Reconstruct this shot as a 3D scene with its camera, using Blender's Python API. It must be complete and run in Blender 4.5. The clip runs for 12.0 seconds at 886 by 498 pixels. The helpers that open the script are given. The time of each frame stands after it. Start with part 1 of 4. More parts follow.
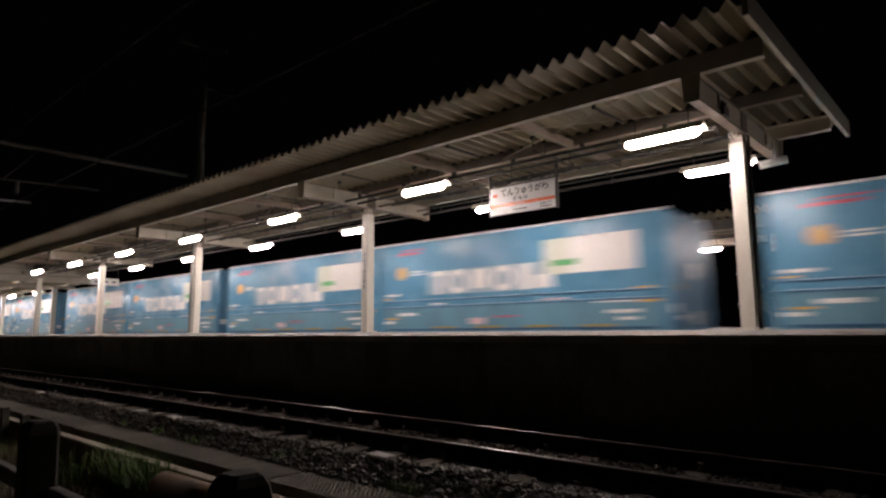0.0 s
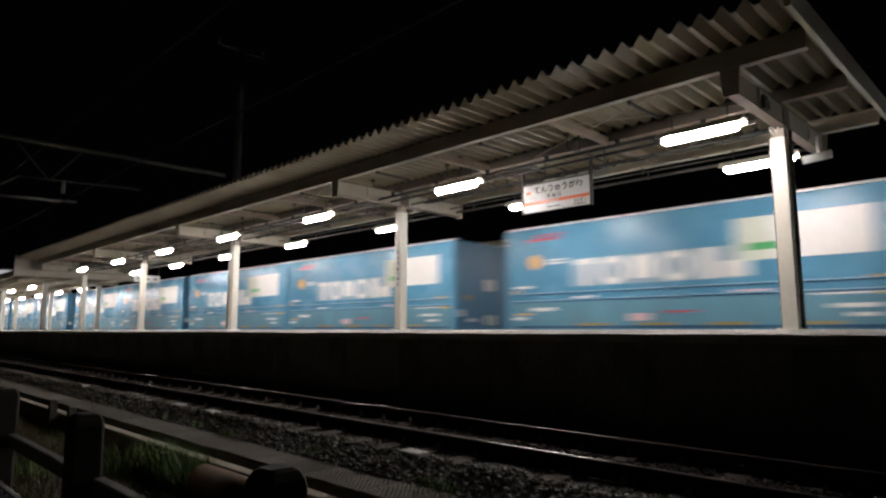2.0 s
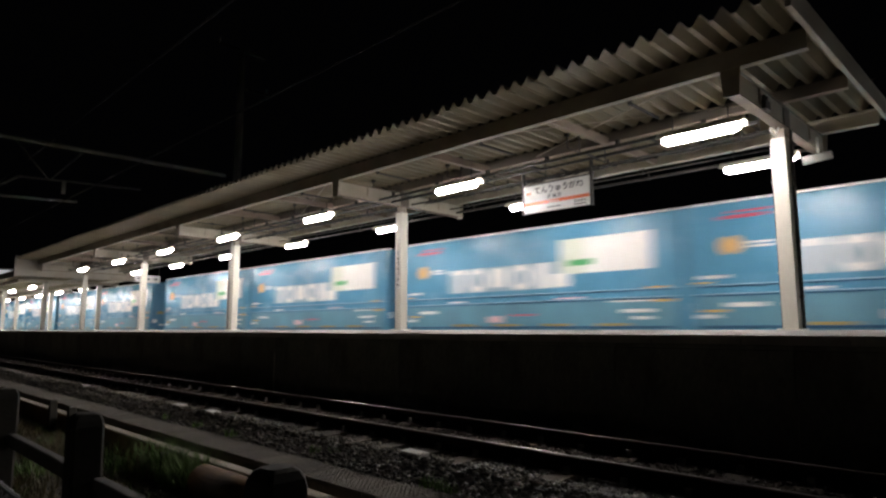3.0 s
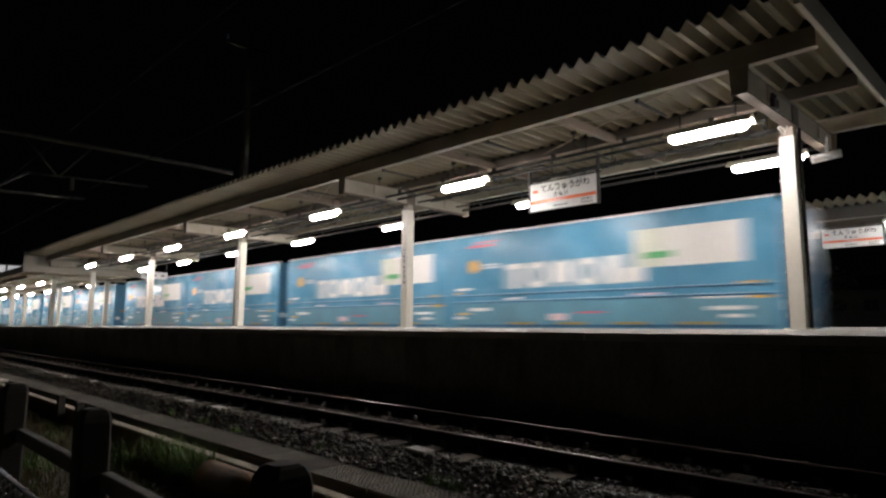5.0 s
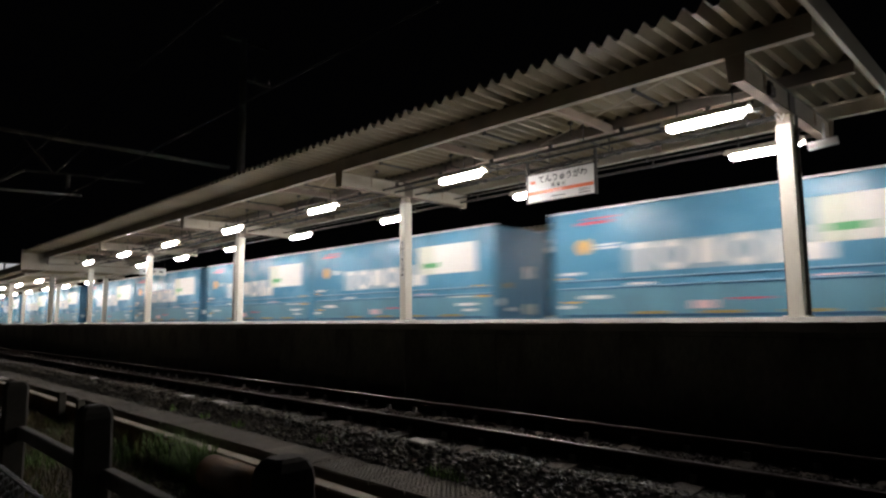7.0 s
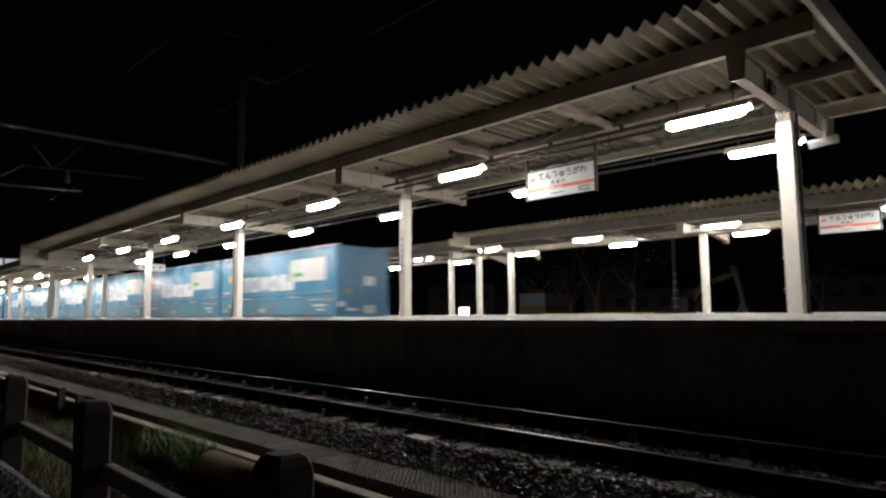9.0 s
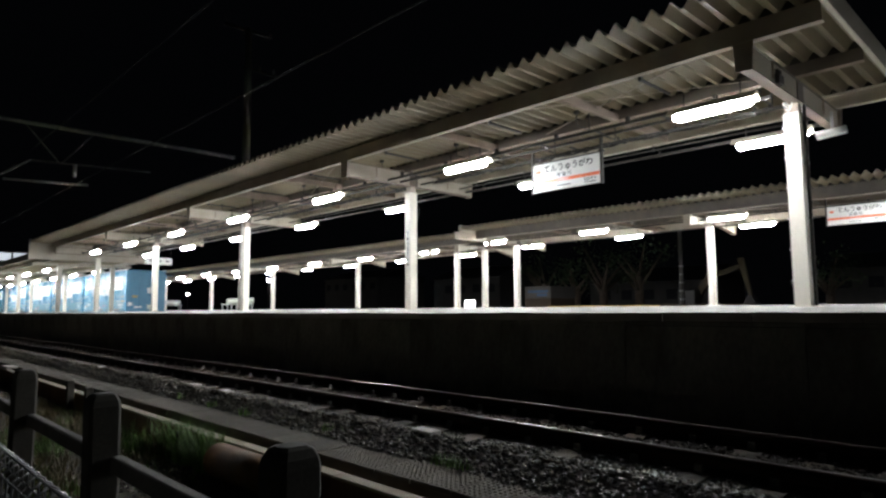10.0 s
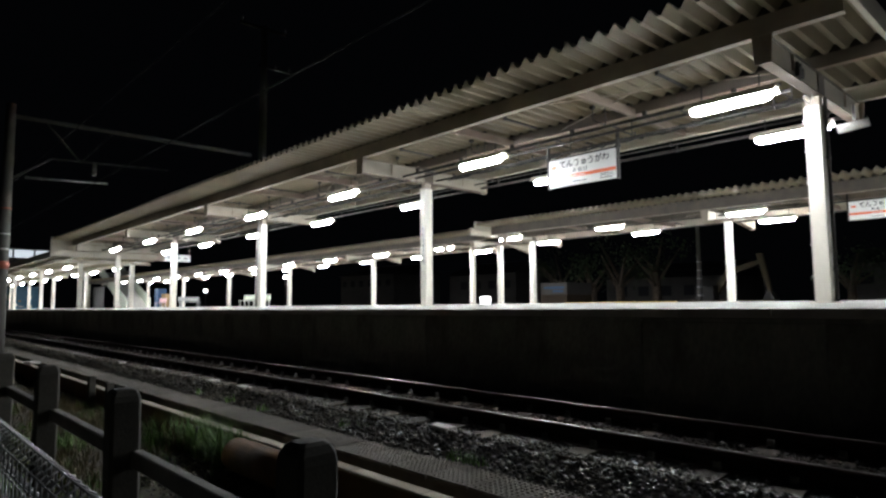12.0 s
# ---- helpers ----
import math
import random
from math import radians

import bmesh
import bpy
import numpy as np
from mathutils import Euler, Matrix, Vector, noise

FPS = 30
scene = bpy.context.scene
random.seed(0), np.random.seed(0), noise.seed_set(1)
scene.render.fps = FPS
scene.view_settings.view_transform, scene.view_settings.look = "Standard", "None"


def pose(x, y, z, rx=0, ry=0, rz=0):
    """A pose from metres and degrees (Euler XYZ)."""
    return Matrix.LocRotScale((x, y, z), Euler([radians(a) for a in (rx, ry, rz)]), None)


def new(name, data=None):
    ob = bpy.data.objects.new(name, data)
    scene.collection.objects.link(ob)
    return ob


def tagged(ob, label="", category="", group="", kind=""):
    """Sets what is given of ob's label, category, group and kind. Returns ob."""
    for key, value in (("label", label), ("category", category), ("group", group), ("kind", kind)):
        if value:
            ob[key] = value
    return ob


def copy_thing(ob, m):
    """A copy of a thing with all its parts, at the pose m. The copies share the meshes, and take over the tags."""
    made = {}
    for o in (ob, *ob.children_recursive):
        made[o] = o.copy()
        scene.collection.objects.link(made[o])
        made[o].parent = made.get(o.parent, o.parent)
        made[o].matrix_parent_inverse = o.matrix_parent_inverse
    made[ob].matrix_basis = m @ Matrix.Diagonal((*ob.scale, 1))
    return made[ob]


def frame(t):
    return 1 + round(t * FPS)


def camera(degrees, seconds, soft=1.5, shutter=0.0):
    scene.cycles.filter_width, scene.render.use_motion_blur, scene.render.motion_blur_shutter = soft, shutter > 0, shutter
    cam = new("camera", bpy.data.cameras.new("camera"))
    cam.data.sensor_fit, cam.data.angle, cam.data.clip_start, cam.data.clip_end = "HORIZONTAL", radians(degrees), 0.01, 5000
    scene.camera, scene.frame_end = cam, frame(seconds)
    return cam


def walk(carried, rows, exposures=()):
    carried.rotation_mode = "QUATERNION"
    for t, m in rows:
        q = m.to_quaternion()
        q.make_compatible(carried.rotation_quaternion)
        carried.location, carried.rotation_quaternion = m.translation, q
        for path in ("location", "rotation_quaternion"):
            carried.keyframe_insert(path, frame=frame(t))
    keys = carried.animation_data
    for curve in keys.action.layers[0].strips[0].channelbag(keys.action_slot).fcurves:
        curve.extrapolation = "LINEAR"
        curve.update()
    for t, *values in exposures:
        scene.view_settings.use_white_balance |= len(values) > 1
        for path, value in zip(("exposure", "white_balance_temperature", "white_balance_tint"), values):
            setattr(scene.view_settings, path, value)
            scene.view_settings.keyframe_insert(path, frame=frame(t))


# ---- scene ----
cam = camera(70.56, 12.0, soft=2.45, shutter=0.6)
EYE = (0.0, 0.0, 1.15)
TURNS = [
    (0.0, -48.14, 7.46, 0.44), (0.5, -47.55, 7.50, 0.16), (1.0, -46.35, 7.06, 0.14), (1.5, -45.40, 7.18, 0.16),
    (2.0, -45.14, 7.27, 0.09), (2.5, -45.02, 7.33, -0.03), (3.0, -45.12, 7.30, 0.04), (5.0, -44.60, 7.09, -0.25),
    (5.5, -44.63, 7.10, -0.33), (6.0, -44.83, 7.11, 0.07), (6.5, -44.77, 6.98, -0.02), (7.0, -44.67, 6.38, 0.53),
    (9.0, -44.73, 6.09, 0.33), (9.5, -44.55, 5.69, 0.33), (10.0, -44.20, 5.45, 0.45), (10.5, -43.76, 5.30, 0.42),
    (11.0, -43.40, 5.24, 0.63), (11.5, -43.01, 5.18, 0.64), (12.0, -42.78, 5.13, 0.49),
]
walk(cam, [(t, pose(*EYE, 90 + p, r, y)) for t, y, p, r in TURNS],
     exposures=[(0, -0.56, 7650, 26), (0.7, -0.44, 7500, 23), (1.5, -0.41, 7150, 17), (3, -0.30, 7050, 15), (5, -0.31, 7100, 15), (7.2, -0.29, 7100, 15),
                (8.6, -0.26, 7000, 14), (9, -0.08, 6850, 12), (9.5, 0.26, 6600, 10), (10, 0.42, 6350, 8), (12, 0.48, 6250, 7)])

# ---- night sky ----
world = bpy.data.worlds.new("night")
scene.world = world
world.use_nodes = True
world.node_tree.nodes["Background"].inputs[0].default_value = (0.5, 0.55, 0.7, 1)
world.node_tree.nodes["Background"].inputs[1].default_value = 0.0011

LAMP_GLOW = 124.0


# ---- materials ----
def mat(name, base, rough=0.6, metal=0.0, var=0.25, scale=6.0, fine=60.0, bump=0.15, stain=None, stain_amount=0.5, stain_scale=1.5, stretch=(1, 1, 1), piece=0.0, rough_var=0.12, gloss=0.5):
    m = bpy.data.materials.new(name)
    m.use_nodes = True
    nt = m.node_tree
    n, link = nt.nodes, nt.links.new
    b = n["Principled BSDF"]
    b.inputs["Roughness"].default_value = rough
    b.inputs["Metallic"].default_value = metal
    b.inputs["Specular IOR Level"].default_value = gloss
    tc = n.new("ShaderNodeTexCoord")
    mp = n.new("ShaderNodeMapping")
    mp.inputs["Scale"].default_value = stretch
    link(tc.outputs["Object"], mp.inputs[0])
    big = n.new("ShaderNodeTexNoise")
    big.inputs["Scale"].default_value = scale
    big.inputs["Detail"].default_value = 6
    small = n.new("ShaderNodeTexNoise")
    small.inputs["Scale"].default_value = fine
    small.inputs["Detail"].default_value = 4
    link(mp.outputs[0], big.inputs["Vector"])
    link(mp.outputs[0], small.inputs["Vector"])
    ramp = n.new("ShaderNodeMapRange")
    ramp.inputs[1].default_value, ramp.inputs[2].default_value = 0.3, 0.7
    ramp.inputs[3].default_value, ramp.inputs[4].default_value = 1 - var, 1 + var
    link(big.outputs[0], ramp.inputs[0])
    ramp2 = n.new("ShaderNodeMapRange")
    ramp2.inputs[1].default_value, ramp2.inputs[2].default_value = 0.3, 0.7
    ramp2.inputs[3].default_value, ramp2.inputs[4].default_value = 1 - var * 0.5, 1 + var * 0.5
    link(small.outputs[0], ramp2.inputs[0])
    mul = n.new("ShaderNodeMath")
    mul.operation = "MULTIPLY"
    link(ramp.outputs[0], mul.inputs[0])
    link(ramp2.outputs[0], mul.inputs[1])
    last = mul
    if piece:
        info = n.new("ShaderNodeObjectInfo")
        r3 = n.new("ShaderNodeMapRange")
        r3.inputs[3].default_value, r3.inputs[4].default_value = 1 - piece, 1 + piece
        link(info.outputs["Random"], r3.inputs[0])
        m3 = n.new("ShaderNodeMath")
        m3.operation = "MULTIPLY"
        link(last.outputs[0], m3.inputs[0])
        link(r3.outputs[0], m3.inputs[1])
        last = m3
    col = n.new("ShaderNodeVectorMath")
    col.operation = "SCALE"
    col.inputs[0].default_value = base
    link(last.outputs[0], col.inputs["Scale"])
    out = col.outputs[0]
    if stain:
        st = n.new("ShaderNodeTexNoise")
        st.inputs["Scale"].default_value = stain_scale
        st.inputs["Detail"].default_value = 8
        link(mp.outputs[0], st.inputs["Vector"])
        sr = n.new("ShaderNodeMapRange")
        sr.inputs[1].default_value, sr.inputs[2].default_value = 0.48, 0.7
        sr.inputs[3].default_value, sr.inputs[4].default_value = 0, stain_amount
        link(st.outputs[0], sr.inputs[0])
        mx = n.new("ShaderNodeMix")
        mx.data_type = "RGBA"
        link(sr.outputs[0], mx.inputs[0])
        link(out, mx.inputs[6])
        mx.inputs[7].default_value = (*stain, 1)
        out = mx.outputs[2]
    link(out, b.inputs["Base Color"])
    rr = n.new("ShaderNodeMapRange")
    rr.inputs[1].default_value, rr.inputs[2].default_value = 0.3, 0.7
    rr.inputs[3].default_value, rr.inputs[4].default_value = max(0.03, rough - rough_var), min(1, rough + rough_var)
    link(big.outputs[0], rr.inputs[0])
    link(rr.outputs[0], b.inputs["Roughness"])
    if bump:
        bp = n.new("ShaderNodeBump")
        bp.inputs["Strength"].default_value = bump
        bp.inputs["Distance"].default_value = 0.01
        link(small.outputs[0], bp.inputs["Height"])
        link(bp.outputs[0], b.inputs["Normal"])
    return m


def glow(name, colour, strength):
    m = bpy.data.materials.new(name)
    m.use_nodes = True
    b = m.node_tree.nodes["Principled BSDF"]
    b.inputs["Base Color"].default_value = (0.8, 0.8, 0.8, 1)
    b.inputs["Emission Color"].default_value = (*colour, 1)
    b.inputs["Emission Strength"].default_value = strength
    return m


CREAM = mat("cream_paint", (0.48, 0.44, 0.36), 0.45, var=0.10, scale=2.5, bump=0.05, stain=(0.34, 0.28, 0.2), stain_amount=0.35)
COLUMN = mat("column_paint", (0.82, 0.79, 0.70), 0.4, var=0.07, scale=3, bump=0.04, stain=(0.42, 0.36, 0.27), stain_amount=0.3, stretch=(1, 1, 0.25))
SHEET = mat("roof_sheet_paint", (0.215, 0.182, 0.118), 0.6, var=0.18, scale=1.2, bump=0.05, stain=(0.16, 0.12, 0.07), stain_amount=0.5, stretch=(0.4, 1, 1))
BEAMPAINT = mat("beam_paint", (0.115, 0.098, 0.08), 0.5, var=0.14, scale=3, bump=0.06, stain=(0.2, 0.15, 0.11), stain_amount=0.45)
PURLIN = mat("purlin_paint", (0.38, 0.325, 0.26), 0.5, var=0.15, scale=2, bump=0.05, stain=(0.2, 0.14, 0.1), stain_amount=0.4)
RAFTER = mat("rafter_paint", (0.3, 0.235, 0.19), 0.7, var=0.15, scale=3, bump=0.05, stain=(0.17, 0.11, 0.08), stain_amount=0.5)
CLOSURE = mat("dark_closure_strip", (0.035, 0.03, 0.026), 0.9, var=0.2, scale=6)
CLIPSTEEL = mat("dull_clip_steel", (0.2, 0.19, 0.17), 0.6, 0.3, var=0.25, scale=12)
GALV = mat("galvanised_steel", (0.5, 0.5, 0.5), 0.4, 0.7, var=0.15, scale=8, bump=0.05)
DARKSTEEL = mat("dark_steel", (0.04, 0.037, 0.034), 0.5, 0.3, var=0.25, scale=8)
RAILHEAD = mat("rail_head_steel", (0.36, 0.355, 0.34), 0.3, 1.0, var=0.05, scale=10, bump=0, stretch=(8, 0.02, 8), rough_var=0.03)
RAILRUST = mat("rusty_rail", (0.04, 0.026, 0.02), 0.97, 0.2, var=0.3, scale=9)
CONCRETE = mat("platform_concrete", (0.38, 0.37, 0.345), 0.85, var=0.14, scale=1.2, fine=90, bump=0.3, stain=(0.2, 0.19, 0.17), stain_amount=0.5)
WALLCON = mat("dirty_wall_concrete", (0.37, 0.365, 0.315), 0.95, var=0.35, scale=1.6, fine=22, bump=0.5, stain=(0.15, 0.145, 0.12), stain_amount=0.85, stretch=(1, 1, 0.55), piece=0.2)
COPING = mat("coping_concrete", (0.5, 0.48, 0.44), 0.85, var=0.12, scale=3, bump=0.3, piece=0.08)
SLEEPER = mat("sleeper_concrete", (0.07, 0.055, 0.038), 0.95, var=0.35, scale=5, bump=0.5, stain=(0.035, 0.026, 0.018), stain_amount=0.7, piece=0.55)
BED = mat("ballast_bed", (0.07, 0.06, 0.05), 0.95, var=0.4, scale=12, fine=45, bump=1.0)
STONE = mat("ballast_stone", (0.07, 0.061, 0.045), 0.48, var=0.5, scale=9, fine=70, bump=0.5)
DARKSTONE = mat("oily_ballast_stone", (0.036, 0.028, 0.021), 0.85, var=0.5, scale=9, fine=70, bump=0.5)
PIPE = mat("brown_pipe", (0.19, 0.1, 0.042), 0.85, var=0.4, scale=3, bump=0.4, stain=(0.08, 0.055, 0.03), stain_amount=0.85, stain_scale=2.5)
SOIL = mat("soil_and_gravel", (0.075, 0.061, 0.038), 0.95, var=0.45, scale=1.5, fine=40, bump=1.0, stain=(0.05, 0.062, 0.022), stain_amount=0.7, stain_scale=0.9)
TROUGH = mat("trough_concrete", (0.115, 0.102, 0.08), 0.92, var=0.22, scale=4, fine=80, bump=0.4, stain=(0.08, 0.066, 0.048), stain_amount=0.5, piece=0.2)
KERB = mat("kerb_concrete", (0.42, 0.38, 0.29), 0.85, var=0.15, scale=3, bump=0.4, stain=(0.22, 0.17, 0.1), stain_amount=0.5)
KERBFACE = mat("stained_kerb_face", (0.22, 0.12, 0.06), 0.85, var=0.3, scale=3, bump=0.4, stain=(0.06, 0.045, 0.03), stain_amount=0.8, stretch=(1, 1, 0.4))
POST = mat("weathered_post", (0.075, 0.07, 0.058), 0.92, var=0.3, scale=5, bump=0.2, stain=(0.04, 0.042, 0.03), stain_amount=0.6)
POSTRAIL = mat("fence_rail_concrete", (0.2, 0.19, 0.175), 0.92, var=0.25, scale=6, bump=0.4, stain=(0.1, 0.09, 0.07), stain_amount=0.5)
GRASS = mat("grass_blades", (0.11, 0.20, 0.04), 0.6, var=0.45, scale=4, bump=0)
DRYGRASS = mat("dry_grass", (0.13, 0.105, 0.045), 0.7, var=0.4, scale=4, bump=0)
BLUE = mat("container_blue", (0.09, 0.285, 0.44), 0.27, var=0.06, scale=0.8, bump=0.02, stain=(0.10, 0.265, 0.39), stain_amount=0.4, stain_scale=0.7, rough_var=0.05, gloss=0.28)
LOWBLUE = mat("container_lower_blue", (0.105, 0.28, 0.375), 0.42, var=0.12, scale=1.2, bump=0.03, stain=(0.10, 0.2, 0.26), stain_amount=0.5)
MACHINE = mat("machine_blue", (0.03, 0.08, 0.17), 0.5, var=0.08)
# Container blue darkened for the ends: shade of the gaps put into colour.
ENDSHADEBLUE = mat("container_end_shaded_blue", (0.08, 0.225, 0.35), 0.4, var=0.12, scale=1.5, bump=0.03, stain=(0.06, 0.15, 0.23), stain_amount=0.5)
LIGHTBLUE = mat("rib_highlight_blue", (0.35, 0.55, 0.68), 0.35, var=0.05, scale=2, bump=0.0)
DEEPBLUE = mat("container_dark_blue", (0.02, 0.10, 0.2), 0.45, var=0.1, scale=2, bump=0.03)
WHITE = mat("white_film", (0.8, 0.79, 0.76), 0.4, var=0.04, scale=3, bump=0.0)
PALE = mat("pale_film", (0.62, 0.66, 0.56), 0.4, var=0.05, scale=3, bump=0.0)
GREYBLUE = mat("grey_blue_film", (0.30, 0.42, 0.5), 0.4, var=0.05, scale=3, bump=0.0)
GREEN = mat("green_film", (0.07, 0.38, 0.14), 0.4, var=0.05, scale=3, bump=0.0)
ORANGE = mat("orange_film", (0.75, 0.42, 0.10), 0.4, var=0.05, scale=3, bump=0.0)
RED = mat("red_film", (0.6, 0.09, 0.14), 0.4, var=0.05, scale=3, bump=0.0)
OCHRE = mat("dull_ochre_film", (0.36, 0.27, 0.1), 0.5, var=0.1, scale=3, bump=0.0)
PINK = mat("pink_film", (0.75, 0.5, 0.52), 0.4, var=0.05, scale=3, bump=0.0)
SIGNRED = mat("sign_vermilion", (0.75, 0.16, 0.06), 0.4, var=0.03, scale=3, bump=0.0)
SIGNWHITE = mat("sign_white", (0.78, 0.78, 0.76), 0.7, var=0.03, scale=2, bump=0.0)
SIGNGREY = mat("sign_grey_white", (0.4, 0.41, 0.4), 0.5, var=0.06, scale=2, bump=0.0)
INK = mat("sign_ink", (0.02, 0.02, 0.025), 0.95, var=0.1, scale=3, bump=0.0)
POLECON = mat("concrete_pole", (0.3, 0.29, 0.27), 0.85, var=0.15, scale=4, bump=0.2)
POLEDARK = mat("weathered_pole", (0.13, 0.125, 0.115), 0.9, var=0.2, scale=4, bump=0.2)
# Darker brown than the beam web: shade put into the flange colour.
FLANGE = mat("shaded_flange_brown", (0.16, 0.125, 0.10), 0.9, var=0.2, scale=4, bump=0.1)
TUBE = glow("fluorescent_tube", (0.98, 0.985, 1.0), LAMP_GLOW)
FARGLOW = glow("street_light", (1.0, 0.97, 0.9), 25.0)
WINGLOW = glow("lit_bridge_window", (0.85, 0.92, 1.0), 0.55)
WIRE = mat("galvanised_wire", (0.27, 0.275, 0.28), 0.4, 0.6, var=0.15, scale=20, bump=0.0)
DULLYELLOW = mat("dusty_machine_paint", (0.07, 0.055, 0.03), 0.8, var=0.3, scale=3)
YELLOW = mat("yellow_barrier_paint", (0.45, 0.3, 0.06), 0.6, var=0.2, scale=4)
BROWNRED = mat("faded_red_band", (0.4, 0.12, 0.07), 0.6, var=0.2, scale=6)
BOARDS = mat("brown_storage_boards", (0.28, 0.19, 0.09), 0.8, var=0.2, scale=4)
BROWN = mat("brown_boards", (0.06, 0.04, 0.025), 0.85, var=0.25, scale=4)
DUSK = mat("dull_facade", (0.08, 0.075, 0.07), 0.9, var=0.2, scale=1)
BARK = mat("bark", (0.1, 0.075, 0.055), 0.95, var=0.4, scale=5, bump=1.0)
LEAF = mat("leaves", (0.045, 0.07, 0.025), 0.6, var=0.5, scale=2, bump=0)


# ---- mesh helpers ----
def box(bm, x0, x1, y0, y1, z0, z1, bevel=0.0):
    v = [bm.verts.new((x, y, z)) for x in (x0, x1) for y in (y0, y1) for z in (z0, z1)]
    f = [bm.faces.new([v[i] for i in q]) for q in ((0, 1, 3, 2), (4, 6, 7, 5), (0, 4, 5, 1), (2, 3, 7, 6), (0, 2, 6, 4), (1, 5, 7, 3))]
    if bevel:
        edges = list({e for q in f for e in q.edges})
        bmesh.ops.bevel(bm, geom=edges, offset=bevel, segments=2, profile=0.5, affect="EDGES")
    return bm


def prism(bm, profile, y0, y1, axis="y"):
    """A closed outline in the plane across the axis, drawn out from y0 to y1."""
    def at(p, s):
        return (p[0], s, p[1]) if axis == "y" else ((s, p[0], p[1]) if axis == "x" else (p[0], p[1], s))
    a = [bm.verts.new(at(p, y0)) for p in profile]
    b = [bm.verts.new(at(p, y1)) for p in profile]
    k = len(profile)
    for i in range(k):
        bm.faces.new((a[i], a[(i + 1) % k], b[(i + 1) % k], b[i]))
    bm.faces.new(a[::-1])
    bm.faces.new(b)
    return bm


def rod(bm, a, b, r, n=8, r2=None):
    a, b = Vector(a), Vector(b)
    q = (b - a).to_track_quat("Z", "Y")
    r2 = r if r2 is None else r2
    lo, hi = [], []
    for i in range(n):
        c, s = math.cos(2 * math.pi * i / n), math.sin(2 * math.pi * i / n)
        lo.append(bm.verts.new(a + q @ Vector((c * r, s * r, 0))))
        hi.append(bm.verts.new(b + q @ Vector((c * r2, s * r2, 0))))
    for i in range(n):
        bm.faces.new((lo[i], lo[(i + 1) % n], hi[(i + 1) % n], hi[i])).smooth = True
    bm.faces.new(lo[::-1])
    bm.faces.new(hi)
    return bm


def cable(bm, pts, r, n=6):
    for a, b in zip(pts, pts[1:]):
        rod(bm, a, b, r, n)
    return bm


def mesh_of(name, bm, material):
    bmesh.ops.recalc_face_normals(bm, faces=bm.faces)
    me = bpy.data.meshes.new(name)
    bm.to_mesh(me)
    bm.free()
    me.materials.append(material)
    return me


def part(name, bm, material, parent, label=""):
    ob = new(name, mesh_of(name, bm, material))
    ob.parent = parent
    if label:
        tagged(ob, label)
    return ob


def piece(name, me, parent, m):
    ob = new(name, me)
    ob.parent = parent
    ob.matrix_basis = m
    return ob


def thing(name, label, category, group="", m=None):
    ob = tagged(new(name), label, category, group)
    ob.matrix_basis = m or Matrix()
    return ob


def structure(name, bm, material, label="", category=""):
    return tagged(new(name, mesh_of(name, bm, material)), label, category, kind="structure")


def lettering(name, words, size, material, parent, m):
    cu = bpy.data.curves.new(name, "FONT")
    cu.offset = 0.018 * size
    cu.body, cu.size, cu.extrude, cu.align_x, cu.align_y = words, size, 0.001, "CENTER", "CENTER"
    tmp = new(name, cu)
    bpy.context.view_layer.update()
    me = bpy.data.meshes.new_from_object(tmp.evaluated_get(bpy.context.evaluated_depsgraph_get()))
    bpy.data.objects.remove(tmp)
    me.materials.clear()
    me.materials.append(material)
    ob = new(name, me)
    ob.parent = parent
    ob.matrix_basis = m
    return ob


B = bmesh.new

# ---- ground ----
bm = B()
prof = [(-400, -0.72), (3.44, -0.72), (3.46, -0.8), (26, -0.8), (400, -0.72)]
ys = [-300, -20, -5, 0, 5, 10, 20, 40, 80, 150, 600]
grid = [[bm.verts.new((x, y, z)) for x, z in prof] for y in ys]
for r0, r1 in zip(grid, grid[1:]):
    for i in range(len(prof) - 1):
        bm.faces.new((r0[i], r0[i + 1], r1[i + 1], r1[i]))
structure("ground", bm, SOIL, "dark soil and gravel ground beside the railway", "ground")

Y0, Y1 = -14.0, 150.0


def track_bed(name, cx, left, right):
    bm = B()
    prism(bm, [(left, -0.8), (left, -0.36), (left + 0.32, -0.20), (right - 0.3, -0.20), (right, -0.3), (right, -0.8)], Y0, Y1)
    return structure(name, bm, BED, "dark compacted ballast bed of a railway track", "track bed")


track_bed("track_bed_1", 5.61, 4.22, 7.02)
track_bed("track_bed_2", 14.57, 13.05, 17.5)


def rail(cx, label):
    th = thing("rail", label, "rail", "running rails", pose(cx, 0, 0))
    foot = [(-0.06, -0.15), (0.06, -0.15), (0.06, -0.138), (0.012, -0.118), (0.009, -0.045), (0.03, -0.03), (0.0322, -0.012), (0.0285, -0.0055), (0.0195, -0.0022),
            (-0.0195, -0.0022), (-0.0285, -0.0055), (-0.0322, -0.012), (-0.03, -0.03), (-0.009, -0.045), (-0.012, -0.118), (-0.06, -0.138)]
    part("web_and_foot", prism(B(), foot, Y0, Y1), RAILRUST, th, "rust-brown rail web and foot")
    crown = [(-0.0095, -0.002), (-0.0085, -0.0007), (-0.005, -0.0002), (0, 0), (0.005, -0.0002), (0.0085, -0.0007), (0.0095, -0.002)]
    head = prism(B(), crown, Y0, Y1)
    for f in head.faces:
        f.smooth = len(f.verts) == 4
    part("running_surface", head, RAILHEAD, th, "polished steel running surface")
    return th


